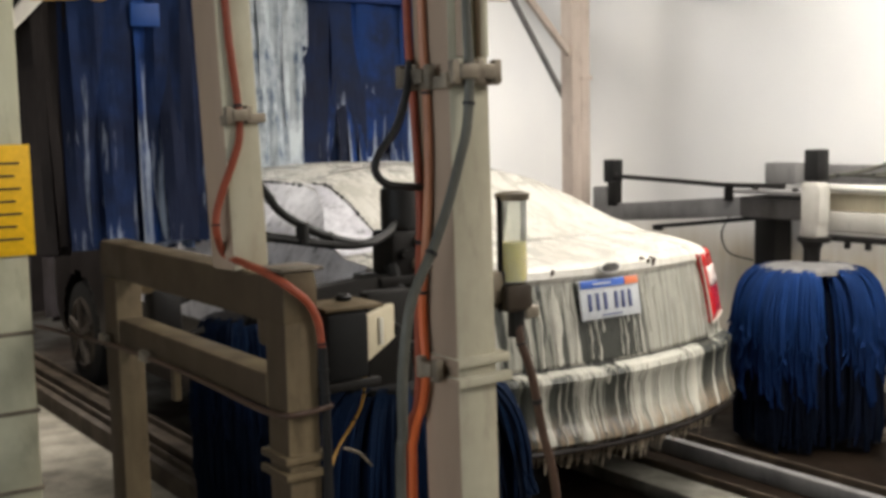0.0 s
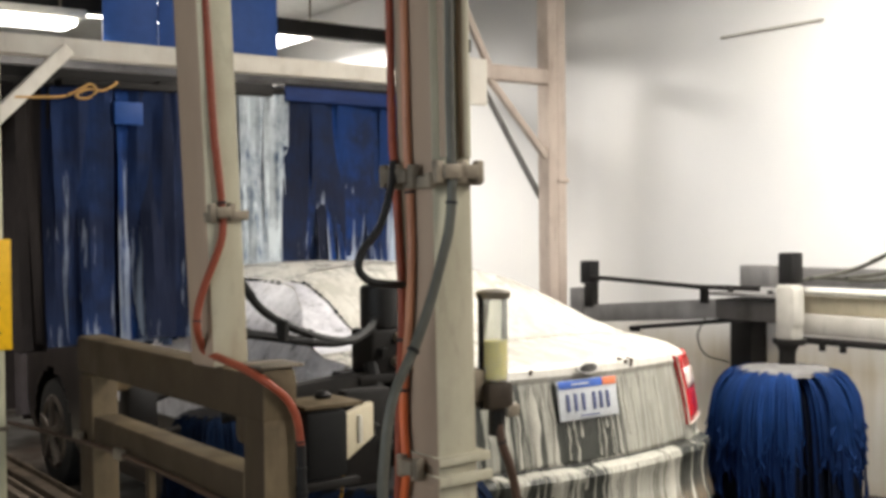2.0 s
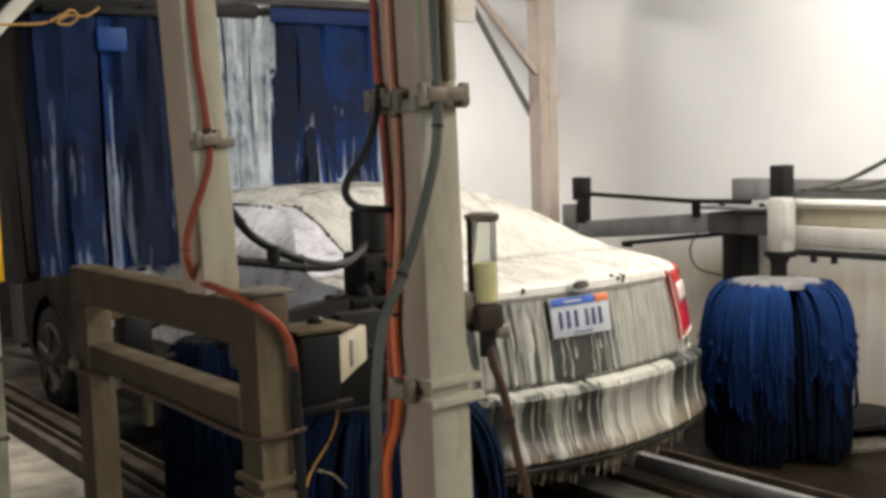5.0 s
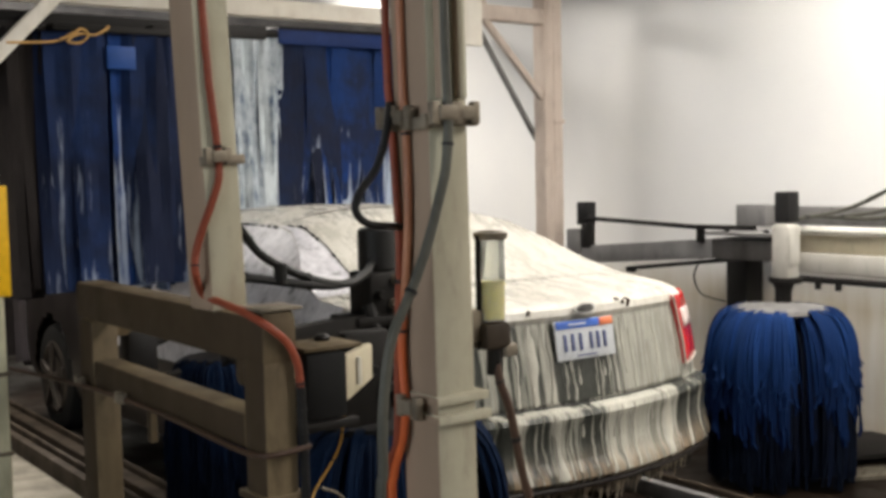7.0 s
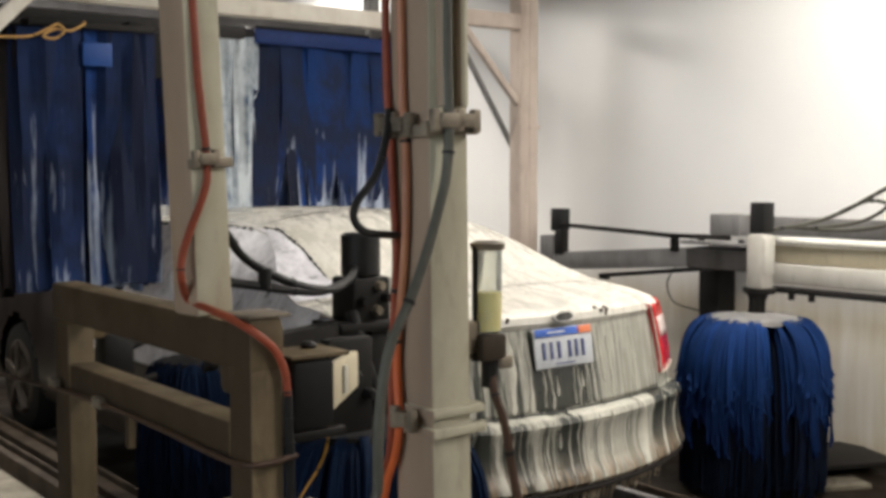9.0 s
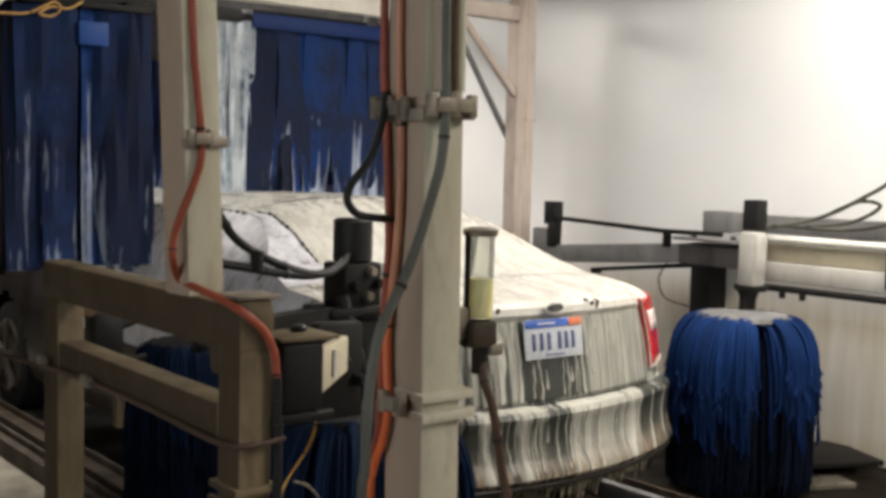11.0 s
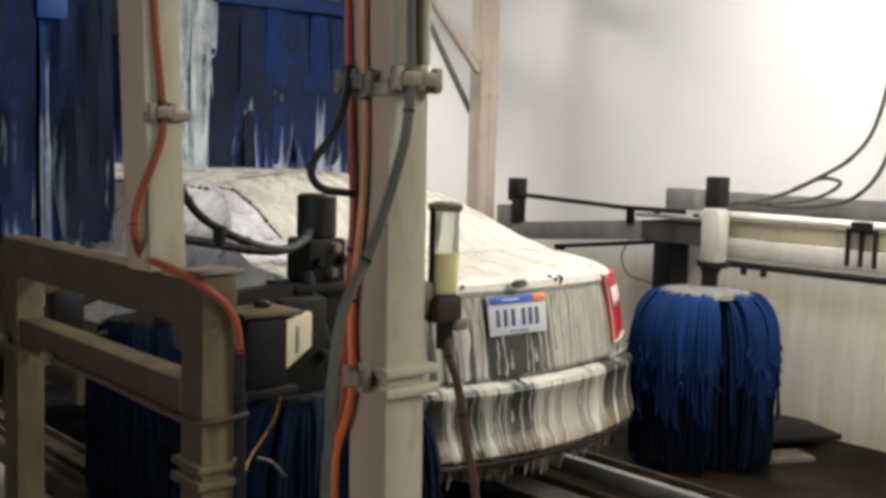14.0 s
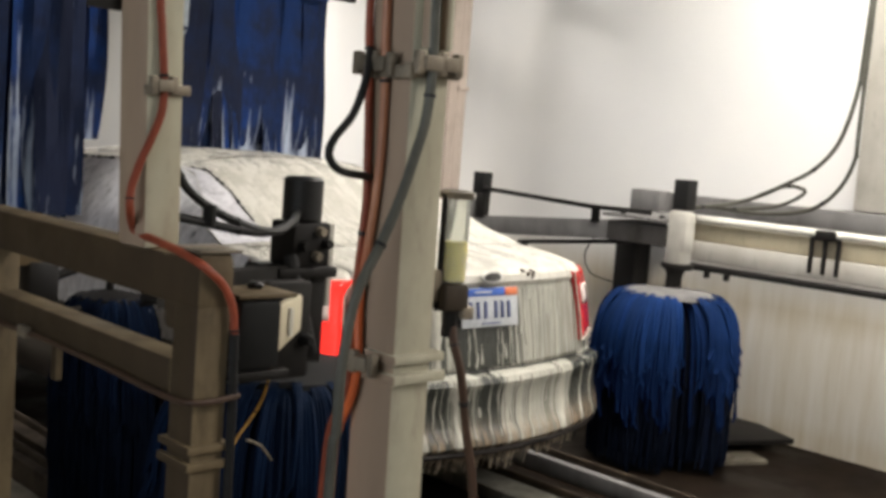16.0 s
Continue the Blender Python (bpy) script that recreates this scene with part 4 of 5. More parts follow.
def build_gearbox():
    g = thing("drive_motor", "black and cream drive motor on a steel shelf", "motor")
    part("motor_body", box((-1.775, -1.02, 1.070), (0.105, 0.085, 0.150), 0.012), MATT_BLACK, g)
    cover = box((0, 0, 0), (0.022, 0.215, 0.105), 0.006)
    for v in cover.verts:
        if v.co.z < 0 and v.co.y > 0:
            v.co.z += 0.018
    cover.transform(pose(-1.650, -0.972, 1.076, 0, 0, -50))
    part("end_cover", cover, COVER, g, "cream cover with a pale stripe")
    part("gear_case", box((-1.715, -0.945, 1.078), (0.07, 0.09, 0.11), 0.012), DARK_STEEL, g)
    part("shelf", box((-1.755, -0.99, 1.154), (0.15, 0.13, 0.010), 0.003), FRAME, g)
    part("shelf_knob", lathe([(0.018, 1.160), (0.020, 1.168), (0.012, 1.174)], 14), RUBBER, g).matrix_basis = pose(-1.735, -0.97, 0)
    part("shelf_arm", box((-1.78, -1.06, 0.985), (0.16, 0.02, 0.02), 0.003), DARK_STEEL, g)
    part("cover_stripe", box((-1.655, -0.996, 1.083), (0.010, 0.012, 0.062), 0.001), WHITE_PLASTIC, g)
    return g


def build_left_spindle():
    """The motor head that carries the near left brush."""
    g = thing("brush_motor", "black hydraulic motor with fittings above the brush", "motor", pose(-1.23, -0.43, 0))
    part("motor_can", lathe([(0.052, 1.255), (0.057, 1.26), (0.057, 1.372), (0.048, 1.38)], 18), RUBBER, g)
    part("valve_block", box((0, 0, 1.19), (0.13, 0.12, 0.13), 0.012), DARK_STEEL, g)
    for k, (dx, dz) in enumerate(((-0.035, 0.01), (0.01, -0.02), (0.045, 0.015), (0.02, 0.05))):
        bm = lathe([(0.014, 0.0), (0.016, 0.012), (0.012, 0.03)], 8)
        bm.transform(pose(dx, -0.055, 1.18 + dz, 90, 0, 0))
        part("fitting", bm, GALV if k % 2 else DARK_STEEL, g)
    part("carrier_plate", box((-0.02, 0, 1.115), (0.20, 0.16, 0.03), 0.006), DARK_STEEL, g)
    part("coupling", tube([(0.0, 0, 0.85), (0.0, 0, 1.11)], 0.030, 14), DARK_STEEL, g)
    part("side_bar", box((0.035, -0.03, 0.98), (0.062, 0.03, 0.36), 0.005), DARK_STEEL, g)
    part("motor_hose", hose_mesh([(-0.06, -0.04, 1.16), (-0.05, -0.07, 1.06), (-0.01, -0.06, 0.96), (0.03, -0.04, 0.88)], 0.022), RUBBER, g)
    part("swing_arm", square_tube((-0.58, -0.22, 1.10), (0.0, 0.0, 1.10), 0.05), DARK_STEEL, g)
    man = part("manifold", box((-0.175, -0.19, 0.985), (0.145, 0.05, 0.26), 0.012), DARK_STEEL, g, "dark valve manifold")
    for k in range(3):
        bm = lathe([(0.016, 0.0), (0.018, 0.012), (0.011, 0.035)], 8)
        bm.transform(pose(-0.215 + 0.045 * k, -0.215, 1.06 - 0.05 * k, 90, 0, 0))
        part("fitting", bm, RUBBER, man)
    part("guard_strip", box((0.085, -0.02, 1.13), (0.02, 0.03, 0.24), 0.004), PALE_STEEL, g)
    return g


def build_lubricator():
    g = thing("lubricator", "clear plastic lubricator bowl half full of yellow soap", "bottle", pose(-1.722, -1.575, 0))
    part("bowl", lathe([(0.025, 1.262), (0.026, 1.30), (0.026, 1.412)], 20), CLEAR, g, "clear bowl")
    part("liquid", lathe([(0.022, 1.264), (0.0225, 1.268), (0.0225, 1.335)], 18), LIQUID, g, "yellow liquid")
    part("cap", lathe([(0.030, 1.412), (0.032, 1.416), (0.032, 1.424), (0.020, 1.428)], 20), GALV, g)
    part("rod", tube([(-0.030, 0, 1.21), (-0.030, 0, 1.42)], 0.005, 8), DARK_STEEL, g)
    part("valve_body", box((0, 0, 1.234), (0.060, 0.046, 0.050), 0.008), RUSTY, g)
    part("outlet", tube([(0.006, 0, 1.16), (0.006, 0, 1.21)], 0.016, 10), DARK_STEEL, g)
    part("elbow", box((0.030, -0.010, 1.205), (0.030, 0.026, 0.024), 0.005), GALV, g)
    part("bracket", box((-0.045, 0.01, 1.255), (0.05, 0.03, 0.06), 0.004), GALV, g)
    return g


def hose(name, label, pts, r, material, group="hoses"):
    ob = tagged(part(name, hose_mesh(pts, r), material), label, "hose", group)
    ends = spline(pts)
    for i in (len(ends) // 5, len(ends) // 2, len(ends) - 3):
        part("hose_band", add_tube(bmesh.new(), [ends[i], ends[i + 1] * 0.6 + ends[i] * 0.4], r * 1.22, 10), RUBBER, ob)
    return ob


def build_hoses():
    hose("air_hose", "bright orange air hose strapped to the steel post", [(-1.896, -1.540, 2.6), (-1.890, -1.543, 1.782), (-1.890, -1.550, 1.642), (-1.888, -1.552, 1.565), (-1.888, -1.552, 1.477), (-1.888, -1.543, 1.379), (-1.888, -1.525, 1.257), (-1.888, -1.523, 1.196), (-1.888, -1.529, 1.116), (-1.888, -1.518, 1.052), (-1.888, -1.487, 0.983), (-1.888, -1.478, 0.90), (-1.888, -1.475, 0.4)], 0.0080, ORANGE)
    hose("air_hose", "dark red air hose running down the post", [(-1.896, -1.492, 2.6), (-1.890, -1.497, 1.785), (-1.890, -1.507, 1.643), (-1.888, -1.516, 1.496), (-1.888, -1.522, 1.397), (-1.886, -1.512, 1.297), (-1.886, -1.505, 1.195), (-1.888, -1.50, 1.05), (-1.89, -1.46, 0.93), (-1.89, -1.45, 0.4)], 0.0075, RED_HOSE)
    hose("water_hose", "grey water hose sagging across the steel post", [(-1.856, -1.628, 2.2), (-1.857, -1.628, 1.778), (-1.853, -1.628, 1.624), (-1.859, -1.628, 1.548), (-1.874, -1.628, 1.495), (-1.904, -1.628, 1.41), (-1.937, -1.628, 1.339), (-1.975, -1.628, 1.271), (-1.992, -1.628, 1.211), (-2.002, -1.628, 1.127), (-2.004, -1.628, 1.033), (-2.01, -1.628, 0.96), (-2.01, -1.628, 0.45)], 0.0092, GREY_HOSE)
    hose("water_hose", "black hose looping out beside the post", [(-1.905, -1.525, 1.66), (-1.93, -1.55, 1.605), (-1.952, -1.55, 1.546), (-1.988, -1.55, 1.503), (-1.996, -1.55, 1.475), (-1.973, -1.55, 1.452), (-1.915, -1.54, 1.444), (-1.86, -1.50, 1.44)], 0.007, RUBBER)
    hose("air_hose", "red air hose bending over the brown frame", [(-2.00, -0.885, 2.6), (-1.960, -0.89, 1.826), (-1.951, -0.89, 1.714), (-1.940, -0.89, 1.607), (-1.939, -0.89, 1.534), (-1.960, -0.89, 1.473), (-1.979, -0.885, 1.425), (-1.995, -0.88, 1.37), (-1.997, -0.88, 1.322), (-1.958, -0.83, 1.272), (-1.948, -0.905, 1.258), (-1.945, -1.006, 1.246), (-1.933, -1.083, 1.224), (-1.888, -1.085, 1.185), (-1.864, -1.085, 1.139), (-1.856, -1.085, 1.079)], 0.0088, RED_HOSE)
    hose("air_hose", "dark hose dropping down the frame leg", [(-1.856, -1.085, 1.085), (-1.855, -1.085, 1.006), (-1.852, -1.085, 0.909), (-1.85, -1.085, 0.4)], 0.0105, RUBBER)
    hose("hydraulic_hose", "black hydraulic hose sagging to the brush motor", [(-1.86, -0.68, 1.50), (-1.783, -0.67, 1.409), (-1.729, -0.66, 1.346), (-1.641, -0.65, 1.295), (-1.534, -0.64, 1.256), (-1.43, -0.60, 1.243), (-1.34, -0.54, 1.262), (-1.275, -0.47, 1.28)], 0.0115, RUBBER)
    hose("hydraulic_hose", "black hydraulic hose running level to the brush motor", [(-1.86, -0.67, 1.300), (-1.781, -0.66, 1.288), (-1.696, -0.65, 1.273), (-1.584, -0.65, 1.253), (-1.482, -0.62, 1.242), (-1.38, -0.55, 1.247), (-1.28, -0.47, 1.255)], 0.0115, RUBBER)
    tagged(part("cable_tie", tube([(-1.668, -0.655, 1.262), (-1.668, -0.655, 1.315)], 0.017, 10), RUBBER), "black tie holding two hoses together", "cable tie")
    hose("drain_hose", "brown drain hose hanging from the lubricator", [(-1.716, -1.58, 1.19), (-1.717, -1.59, 1.15), (-1.702, -1.6, 1.093), (-1.677, -1.6, 0.982), (-1.644, -1.6, 0.845), (-1.61, -1.6, 0.5)], 0.0085, BROWN_HOSE)
    hose("wire", "thin yellow wire below the motor", [(-1.70, -1.0, 1.0), (-1.69, -0.97, 0.928), (-1.707, -0.96, 0.877), (-1.762, -0.97, 0.819), (-1.80, -1.0, 0.78)], 0.0032, OCHRE_WIRE)
    hose("wire", "tangled orange wire beside the curtain bar", [(-1.70, 1.57, 2.10), (-1.60, 1.57, 2.105), (-1.50, 1.57, 2.115), (-1.43, 1.56, 2.15), (-1.39, 1.56, 2.17), (-1.365, 1.56, 2.145), (-1.40, 1.57, 2.112), (-1.45, 1.57, 2.118), (-1.40, 1.57, 2.15), (-1.33, 1.57, 2.15), (-1.27, 1.58, 2.185), (-1.25, 1.66, 2.20)], 0.0055, WIRE)
    hose("wire", "thin grey wire end sticking out", [(-1.82, -1.10, 0.86), (-1.77, -1.08, 0.835), (-1.72, -1.05, 0.79)], 0.003, GALV)
    hose("cable", "grey cable hanging down along the wall", [(2.32, -0.28, 3.4), (2.3, -0.249, 2.158), (2.3, -0.235, 1.909), (2.3, -0.166, 1.655), (2.3, -0.05, 1.51), (2.3, 0.106, 1.417), (2.3, 0.27, 1.335), (2.25, 0.408, 1.282), (1.85, 0.37, 1.26)], 0.011, GREY_HOSE)
    hose("cable", "grey cable looping low onto the brush arm", [(2.33, -0.27, 3.4), (2.3, -0.265, 1.768), (2.3, -0.262, 1.572), (2.3, -0.181, 1.399), (2.3, -0.031, 1.29), (2.28, 0.231, 1.246), (2.2, 0.50, 1.255), (1.86, 0.40, 1.25)], 0.011, GREY_HOSE)
    hose("cable", "grey cable loop lying on the brush arm", [(2.3, 0.26, 1.345), (2.3, 0.105, 1.405), (2.3, -0.002, 1.392), (2.3, 0.03, 1.35), (2.3, 0.12, 1.305), (2.3, 0.232, 1.276), (2.25, 0.42, 1.25)], 0.010, GREY_HOSE)
    hose("cable", "thin dark cable curling below the arm", [(2.15, 1.25, 1.0), (2.15, 1.288, 0.95), (2.15, 1.316, 0.879), (2.15, 1.258, 0.782), (2.2, 1.12, 0.744)], 0.0045, RUBBER)


def build_sign_pole():
    pole = thing("sign_post", "pale green-grey steel post beside the walkway", "post", pose(-2.245, 0.05, 0))
    part("tube", box((0, 0, 1.8), (0.14, 0.14, 3.8), 0.012), SIGN_PAINT, pole)
    part("base_plate", box((0, 0, -0.025), (0.26, 0.26, 0.02), 0.004), SIGN_PAINT, pole)
    for k in range(4):
        part("strap", box((0, 0, 0.35 + 0.22 * k), (0.148, 0.148, 0.012), 0.002), GALV, pole)
    sign = thing("warning_sign", "yellow warning sign with black lines of text", "sign", pose(-2.262, -0.035, 1.375))
    part("board", box((0, 0, 0), (0.20, 0.006, 0.30), 0.002), YELLOW, sign)
    for k in range(7):
        part("text_bar", box((0.005, -0.0045, 0.10 - 0.034 * k), (0.13 - 0.03 * (k % 2), 0.002, 0.006), 0), INK, sign)


# ---- gantry and curtains ----
def build_gantry():
    g = thing("gantry", "white steel gantry with diagonal braces across the tunnel", "gantry")
    y = 2.60
    for s in (-1, 1):
        m = COLUMN if s > 0 else FRAME
        part("column", box((2.135 * s, y + 0.02, 1.8), (0.085, 0.12, 3.8), 0.008), m, g)
        part("column_flange", box((2.205 * s, y - 0.03, 1.8), (0.075, 0.03, 3.8), 0.003), m, g)
        part("splice_plate", box((2.205 * s, y - 0.052, 1.865), (0.095, 0.016, 0.03), 0.003), m, g)
    part("brace", square_tube((2.10, y, 2.02), (1.58, y, 2.55), 0.045), COLUMN, g)
    part("rear_brace", square_tube((2.188, 2.70, 1.666), (1.549, 2.70, 2.601), 0.035), GREY_STEEL, g)
    part("upper_brace", square_tube((1.63, y, 2.56), (1.40, y, 2.98), 0.045), COLUMN, g)
    part("brace", square_tube((-2.15, 1.60, 1.62), (-1.47, 1.60, 2.32), 0.06), WHITE_STEEL, g)
    part("cross_beam", box((-0.33, y, 2.482), (3.7, 0.10, 0.100), 0.008), WHITE_STEEL, g)
    part("bracket_beam", box((1.75, y, 2.565), (0.68, 0.09, 0.10), 0.008), COLUMN, g)
    part("beam_splice", box((1.47, y - 0.03, 2.49), (0.16, 0.05, 0.30), 0.006), WHITE_STEEL, g)
    part("upper_beam", box((0, y + 1.0, 2.92), (4.4, 0.10, 0.10), 0.008), DARK_STEEL, g)
    part("rear_beam", box((0, y + 1.3, 2.62), (4.4, 0.08, 0.10), 0.008), GREY_STEEL, g)
    part("curtain_bar", box((0.55, 2.78, 2.36), (1.7, 0.05, 0.05), 0.006), DARK_STEEL, g)
    part("curtain_bar", box((-1.3, 1.72, 2.22), (1.7, 0.05, 0.06), 0.006), DARK_STEEL, g)
    # dark sheet added behind the curtain tops in place of shadow
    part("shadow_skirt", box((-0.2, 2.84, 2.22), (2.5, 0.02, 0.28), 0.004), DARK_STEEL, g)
    part("hanger", square_tube((1.0, 2.75, 2.4), (1.0, 2.75, 3.65), 0.06), GREY_STEEL, g)
    # bar and hangers for the added black curtain
    part("rear_curtain_bar", box((-0.7, 5.4, 2.44), (4.6, 0.05, 0.06), 0.006), DARK_STEEL, g)
    for x in (-2.5, 1.3):
        part("hanger", square_tube((x, 5.4, 2.44), (x, 5.4, 3.68), 0.05), GREY_STEEL, g)
    return g


def strip_cloth(seed, length, width):
    """A hanging wash strip, wavy and a little twisted, top at the origin."""
    rnd = random.Random(seed)
    bm = bmesh.new()
    rows = []
    n = 16
    a, b, c = rnd.uniform(0, 6), rnd.uniform(0, 6), rnd.uniform(-0.25, 0.25)
    for i in range(n + 1):
        t = i / n
        z = -length * t
        sx = 0.018 * math.sin(2.2 * t + a) * t
        sy = 0.03 * math.sin(3.1 * t + b) * t
        ang = c * t + 0.25 * math.sin(4 * t + a)
        w = width * (1 - 0.12 * t)
        d = Vector((math.cos(ang), math.sin(ang), 0))
        q = Vector((-math.sin(ang), math.cos(ang), 0))
        base = Vector((sx, sy, z))
        fold = 0.016 * math.sin(5 * t + b)
        rows.append([bm.verts.new(base + d * (w * k) + q * o) for k, o in ((-0.5, 0), (-0.2, fold + 0.004), (0.2, -fold + 0.004), (0.5, 0), (0.2, -fold - 0.004), (-0.2, fold - 0.004))])
    for r0, r1 in zip(rows, rows[1:]):
        for k in range(6):
            bm.faces.new((r0[k], r0[(k + 1) % 6], r1[(k + 1) % 6], r1[k]))
    bm.faces.new(rows[0][::-1])
    bm.faces.new(rows[-1])
    return bm


def build_curtain(name, label, x0, x1, y, top, length, count, width, material, depth=0.16, seed=0):
    """Returns the curtain, hung from its top bar."""
    cur = thing(name, label, "curtain", pose((x0 + x1) / 2, y, top), "wash curtains")
    part("header", box((0, 0, 0.01), (x1 - x0, depth + 0.03, 0.03), 0.005), DARK_STEEL, cur)
    rnd = random.Random(seed)
    shapes = [strip_cloth(seed * 10 + k, length, width) for k in range(5)]
    first = [part("cloth_strip", bm, material, cur) for bm in shapes]
    meshes = [o.data for o in first]
    for k in range(count):
        o = first[k] if k < 5 else new("cloth_strip", meshes[k % 5])
        o.parent = cur
        fx = (k + 0.5) / count
        o.matrix_basis = pose(x0 - (x0 + x1) / 2 + (x1 - x0) * fx, rnd.uniform(-depth / 2, depth / 2), rnd.uniform(-0.01, 0.01), rnd.uniform(-1, 1), 0, rnd.uniform(-18, 18)) @ Matrix.Diagonal((1, 1, rnd.uniform(0.965, 1.015), 1))
    return cur


def build_curtains():
    build_curtain("wash_curtain", "dark blue wet cloth curtain hanging over the car roof", 0.17, 1.14, 2.80, 2.385, 1.065, 15, 0.27, CURTAIN_BLUE, 0.12, 1)
    build_curtain("wash_curtain", "foam-soaked pale cloth strips hanging over the roof", -0.16, 0.17, 2.74, 2.345, 1.025, 6, 0.12, CURTAIN_FOAM, 0.05, 2)
    build_curtain("wash_curtain", "dark blue wet cloth curtain hanging beside the car", -1.50, -0.95, 1.72, 2.17, 1.12, 20, 0.16, CURTAIN_SIDE, 0.22, 3)
    build_curtain("wash_curtain", "black wet cloth curtain hanging beside the walkway", -1.98, -1.52, 1.74, 2.17, 1.12, 16, 0.15, CURTAIN_BLACK, 0.2, 5)
    build_curtain("wash_curtain", "dark blue cloth curtain in the deep of the tunnel", -1.15, -0.10, 3.3, 2.3, 0.95, 20, 0.13, CURTAIN_BLUE, 0.2, 4)
    tagged(part("curtain_hem", box((0.645, 2.70, 2.345), (0.99, 0.012, 0.085), 0.004), HEM), "bright blue hem along the curtain top", "hem")
    build_curtain("wash_curtain", "blue cloth strips smeared with white soap", -1.06, -0.95, 1.66, 2.19, 1.16, 5, 0.05, CURTAIN_SOAPED, 0.05, 7)
    # made-up black curtain that hides the lit far wall
    build_curtain("wash_curtain", "black cloth curtain added to darken the far end of the tunnel", -2.6, -0.2, 5.4, 2.40, 2.25, 30, 0.15, CURTAIN_BLACK, 0.2, 11)
    patch = tagged(part("cloth_patch", box((-1.21, 1.60, 2.06), (0.13, 0.012, 0.10), 0.004), TARP), "blue cloth flap bolted to the curtain bar", "cloth flap")
    for x0, x1 in ((-0.30, 0.105), (-0.62, -0.305), (-0.93, -0.625)):
        t = thing("blue_sheet", "blue plastic sheet above the gantry beam", "sheet", pose((x0 + x1) / 2, 2.70, 0), "blue sheets")
        part("sheet", box((0, 0, 2.78), (x1 - x0, 0.012, 0.62), 0.003), TARP, t)


# ---- swing arm on the wall side ----
def build_arm():
    g = thing("brush_machine", "grey steel swing arm machine carrying the blue brush", "machine")
    # standing post
    part("post", box((2.56, 1.27, 0.50), (0.16, 0.16, 1.10), 0.012), DARK_STEEL, g)
    part("post_head", box((2.42, 1.12, 1.06), (0.22, 0.26, 0.10), 0.012), DARK_STEEL, g)
    # long arm towards the far end
    part("long_arm", square_tube((2.15, 2.35, 0.965), (2.15, 0.95, 1.075), 0.075, 0.115), GREY_STEEL, g)
    part("end_block", box((2.15, 2.315, 1.045), (0.10, 0.13, 0.19), 0.010), GREY_STEEL, g)
    m = part("end_motor", box((2.15, 2.235, 1.245), (0.085, 0.10, 0.15), 0.008), RUBBER, g)
    part("end_bracket", box((2.13, 2.20, 1.10), (0.06, 0.08, 0.16), 0.008), DARK_STEEL, g)
    part("tie_rod", tube([(2.12, 2.20, 1.215), (2.08, 1.25, 1.185), (2.0, 0.75, 1.195)], 0.014, 10), DARK_STEEL, g)
    part("rod_bracket", box((2.10, 1.22, 1.14), (0.03, 0.05, 0.10), 0.006), DARK_STEEL, g)
    part("lower_rod", tube([(2.15, 1.87, 0.90), (2.15, 0.98, 1.005)], 0.013, 10), RUBBER, g)
    part("rod_end", box((2.15, 1.83, 0.895), (0.03, 0.07, 0.035), 0.006), DARK_STEEL, g)
    # beam along the wall
    part("wall_beam", box((2.50, 0.16, 1.245), (0.12, 1.95, 0.105), 0.010), GREY_STEEL, g)
    part("wall_beam_end", box((2.40, 1.05, 1.245), (0.12, 0.22, 0.125), 0.010), GREY_STEEL, g)
    for y in (-0.6, 0.3):
        part("wall_bracket", box((2.61, y, 1.245), (0.11, 0.08, 0.085), 0.008), GREY_STEEL, g)
    # brush head
    h = part("head_housing", box((1.73, 0.35, 1.10), (0.100, 0.105, 0.28), 0.016), PALE_STEEL, g, "cream steel head housing")
    part("head_cover", box((1.725, 0.295, 1.13), (0.085, 0.012, 0.19), 0.005), PALE_STEEL, h)
    part("head_motor", box((1.74, 0.35, 1.325), (0.088, 0.088, 0.155), 0.008), RUBBER, g)
    part("head_flange", lathe([(0.075, 0.94), (0.085, 0.95), (0.085, 0.97)], 18), DARK_STEEL, g).matrix_basis = pose(1.73, 0.35, 0)
    part("head_shaft", lathe([(0.040, 0.84), (0.040, 0.90), (0.060, 0.95)], 14), DARK_STEEL, g).matrix_basis = pose(1.72, 0.355, 0)
    part("knuckle", box((1.95, 0.72, 1.085), (0.22, 0.40, 0.11), 0.008), HEAD_STEEL, g)
    part("knuckle_plate", box((1.93, 0.70, 1.172), (0.26, 0.46, 0.018), 0.004), GREY_STEEL, g)
    for dx, dy in ((-0.08, -0.14), (-0.08, 0.12), (0.07, -0.14)):
        part("bolt", lathe([(0.016, 1.18), (0.016, 1.196), (0.010, 1.20)], 8), DARK_STEEL, g).matrix_basis = pose(1.93 + dx, 0.70 + dy, 0)
    # short arm towards the near side with its white cover
    part("short_arm", box((2.03, -0.10, 1.125), (0.11, 1.15, 0.09), 0.008), COVER, g, "cream boxed steel arm")
    part("arm_skirt", box((2.015, -0.10, 1.025), (0.13, 1.15, 0.105), 0.010), PALE_STEEL, g, "pale grey lower channel of the arm")
    part("arm_pipe", tube([(1.96, 0.42, 1.195), (1.98, -1.0, 1.195)], 0.022, 12), WHITE_PLASTIC, g, "white pipe on the arm")
    part("lower_pipe", tube([(1.93, 0.45, 0.945), (1.95, -1.0, 0.945)], 0.018, 10), DARK_STEEL, g)
    for y in (0.30, 0.18):
        part("pipe_hanger", box((1.93, y, 0.925), (0.03, 0.025, 0.06), 0.005), DARK_STEEL, g)
    c = part("clamp_block", box((1.97, -0.34, 1.19), (0.10, 0.10, 0.05), 0.008), DARK_STEEL, g)
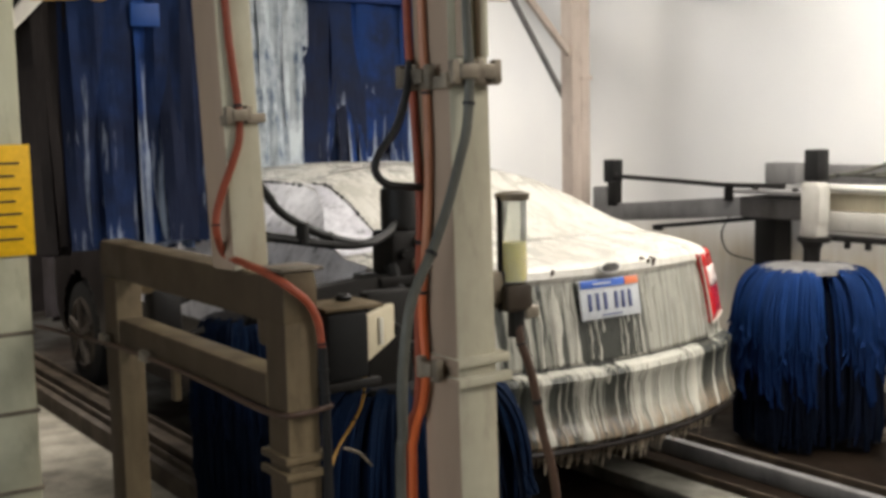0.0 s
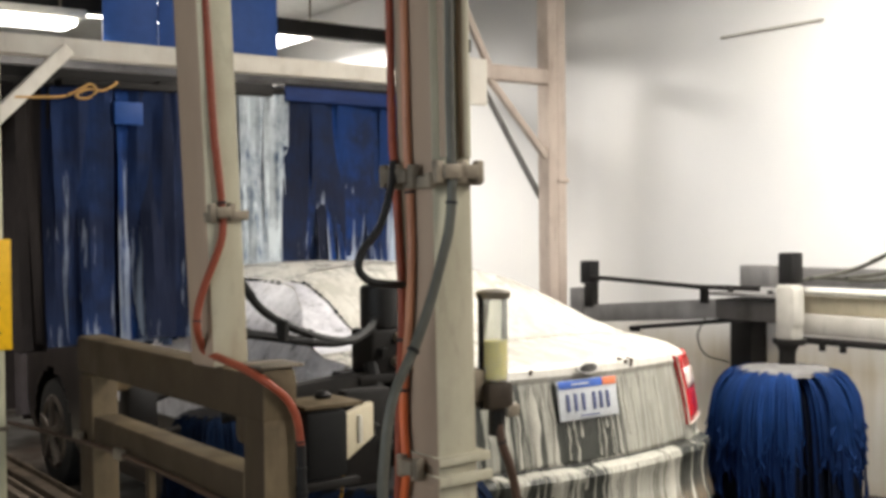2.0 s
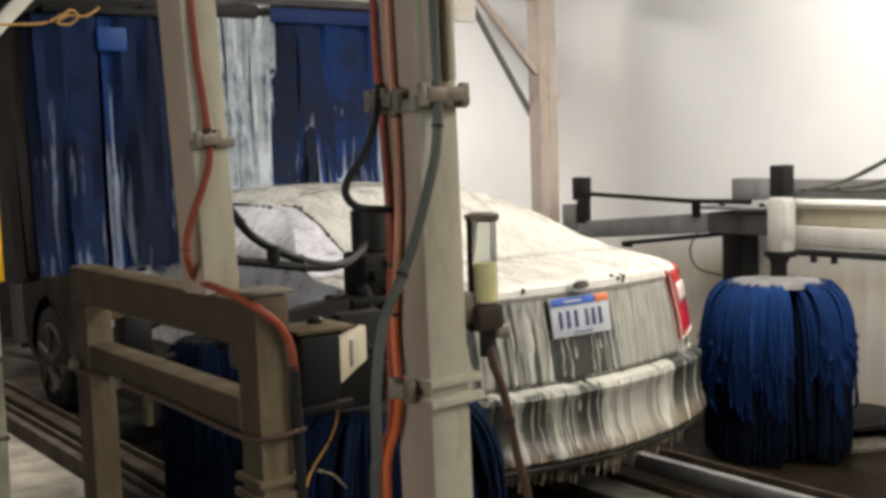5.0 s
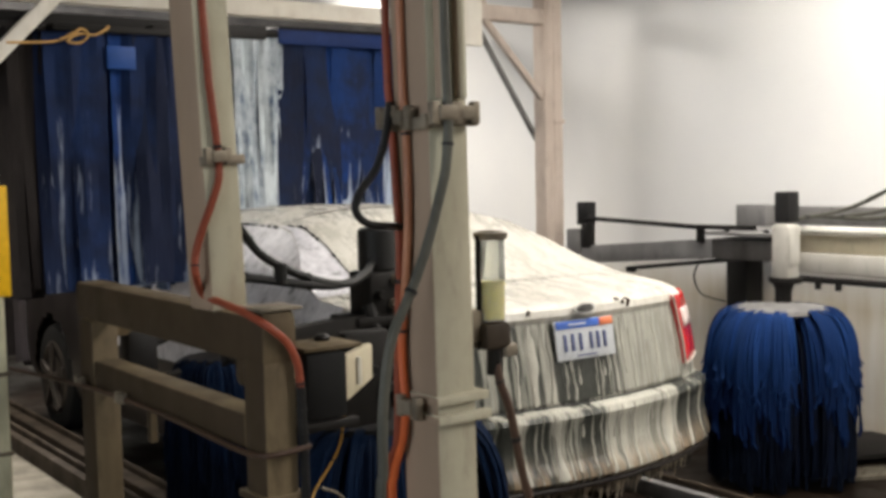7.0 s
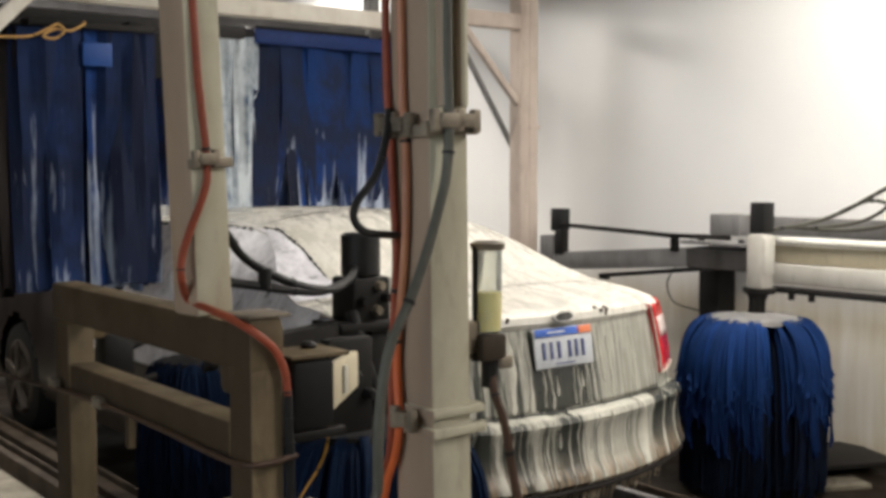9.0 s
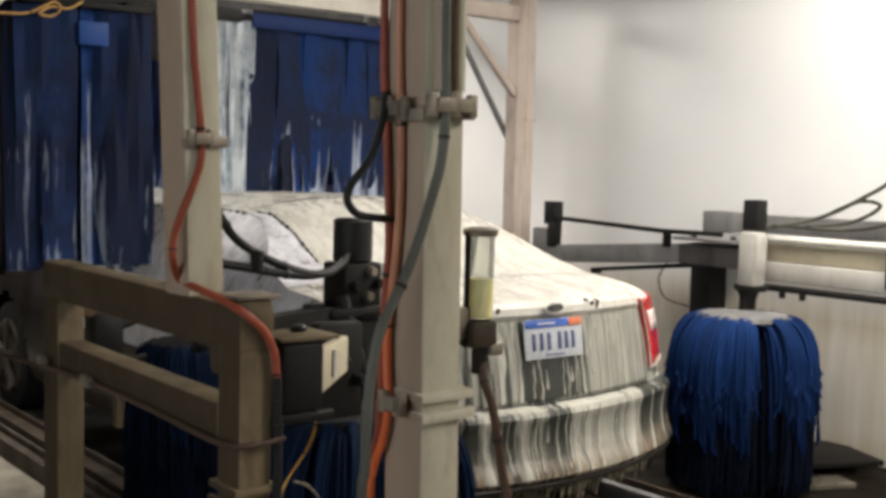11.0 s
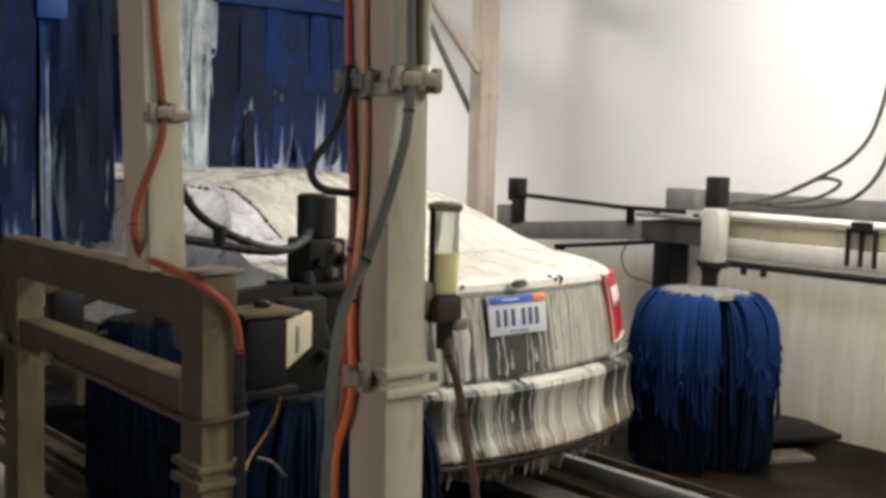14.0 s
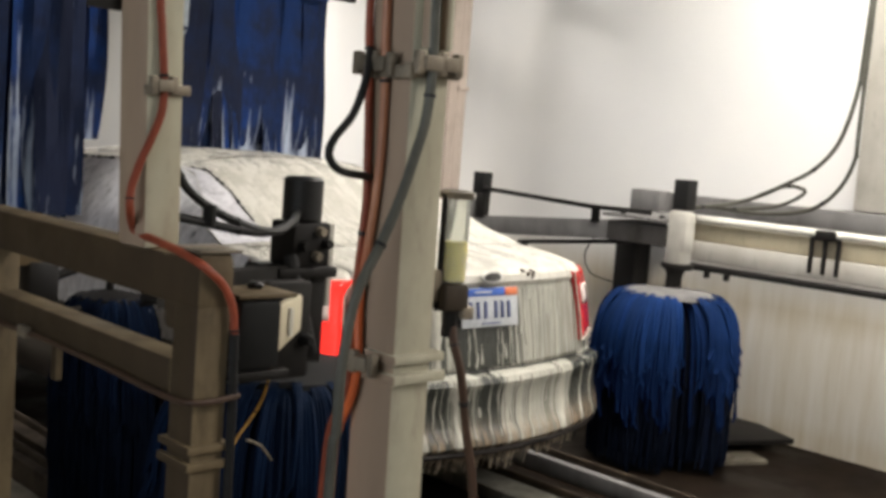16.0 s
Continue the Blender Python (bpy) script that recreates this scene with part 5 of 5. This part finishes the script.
    for y in (-0.27, -0.34, -0.41):
        part("clamp_pin", tube([(1.945, y, 1.0), (1.945, y, 1.18)], 0.012, 8), DARK_STEEL, c)
    return g


def build_wall_duct():
    d = thing("wall_duct", "grey steel duct running up the white wall", "duct", pose(2.60, -0.30, 0))
    part("duct", box((0, 0, 2.47), (0.10, 0.30, 2.34), 0.01), PALE_STEEL, d)
    part("duct_box", box((-0.02, 0.08, 1.255), (0.13, 0.30, 0.085), 0.01), GREY_STEEL, d)


def build_floor_bits():
    t = thing("drain_cover", "pale concrete slab edge beside the wall, wet and worn", "slab")
    part("slab", box((2.06, 0.10, -0.048), (0.30, 0.17, 0.03), 0.006, Matrix.Rotation(radians(-24), 3, "Z")), SLAB, t)
    t = thing("floor_mat", "dark ribbed steel plate leaning by the wall foot", "floor plate")
    part("plate", box((2.40, 0.34, 0.0), (0.50, 0.46, 0.03), 0.006, Matrix.Rotation(radians(-24), 3, "Z")), DARK_STEEL, t)


build_near_post()
build_lean_post()
build_frame()
build_gearbox()
build_left_spindle()
build_lubricator()
build_hoses()
build_sign_pole()
build_gantry()
build_curtains()
build_arm()
build_wall_duct()
build_floor_bits()


# ---- soap creeping down the tail ----
def motions():
    """Clots of soap that creep down the lid and the bumper."""
    rnd = random.Random(12)
    for x, za, zb in ((-0.06, 0.78, 0.69), (0.075, 0.80, 0.70), (0.17, 0.90, 0.79), (0.31, 0.93, 0.86), (-0.23, 0.90, 0.82), (-0.115, 0.60, 0.50), (0.055, 0.58, 0.47), (0.29, 0.60, 0.52)):
        bm = lathe([(0.0015, -0.026), (0.006, -0.021), (0.008, -0.012), (0.006, 0.004), (0.003, 0.024), (0.001, 0.05)], 10)
        bm.transform(Matrix.Diagonal((rnd.uniform(0.7, 1.1), 0.5, rnd.uniform(0.8, 1.2), 1)))
        clot = part("foam_clot", bm, SOAP_RUN, CAR)
        rows = []
        for k in range(9):
            z = za + (zb - za) * (k / 8) ** 0.8
            p = run_point(x + 0.002 * math.sin(3 * k), z, 0.002)
            q = run_point(x, z - 0.02, 0.002)
            rows.append((2.0 * k, pose(p.x, p.y, p.z, math.degrees(math.atan2(q.y - p.y, 0.02)))))
        walk(clot, rows)


motions()
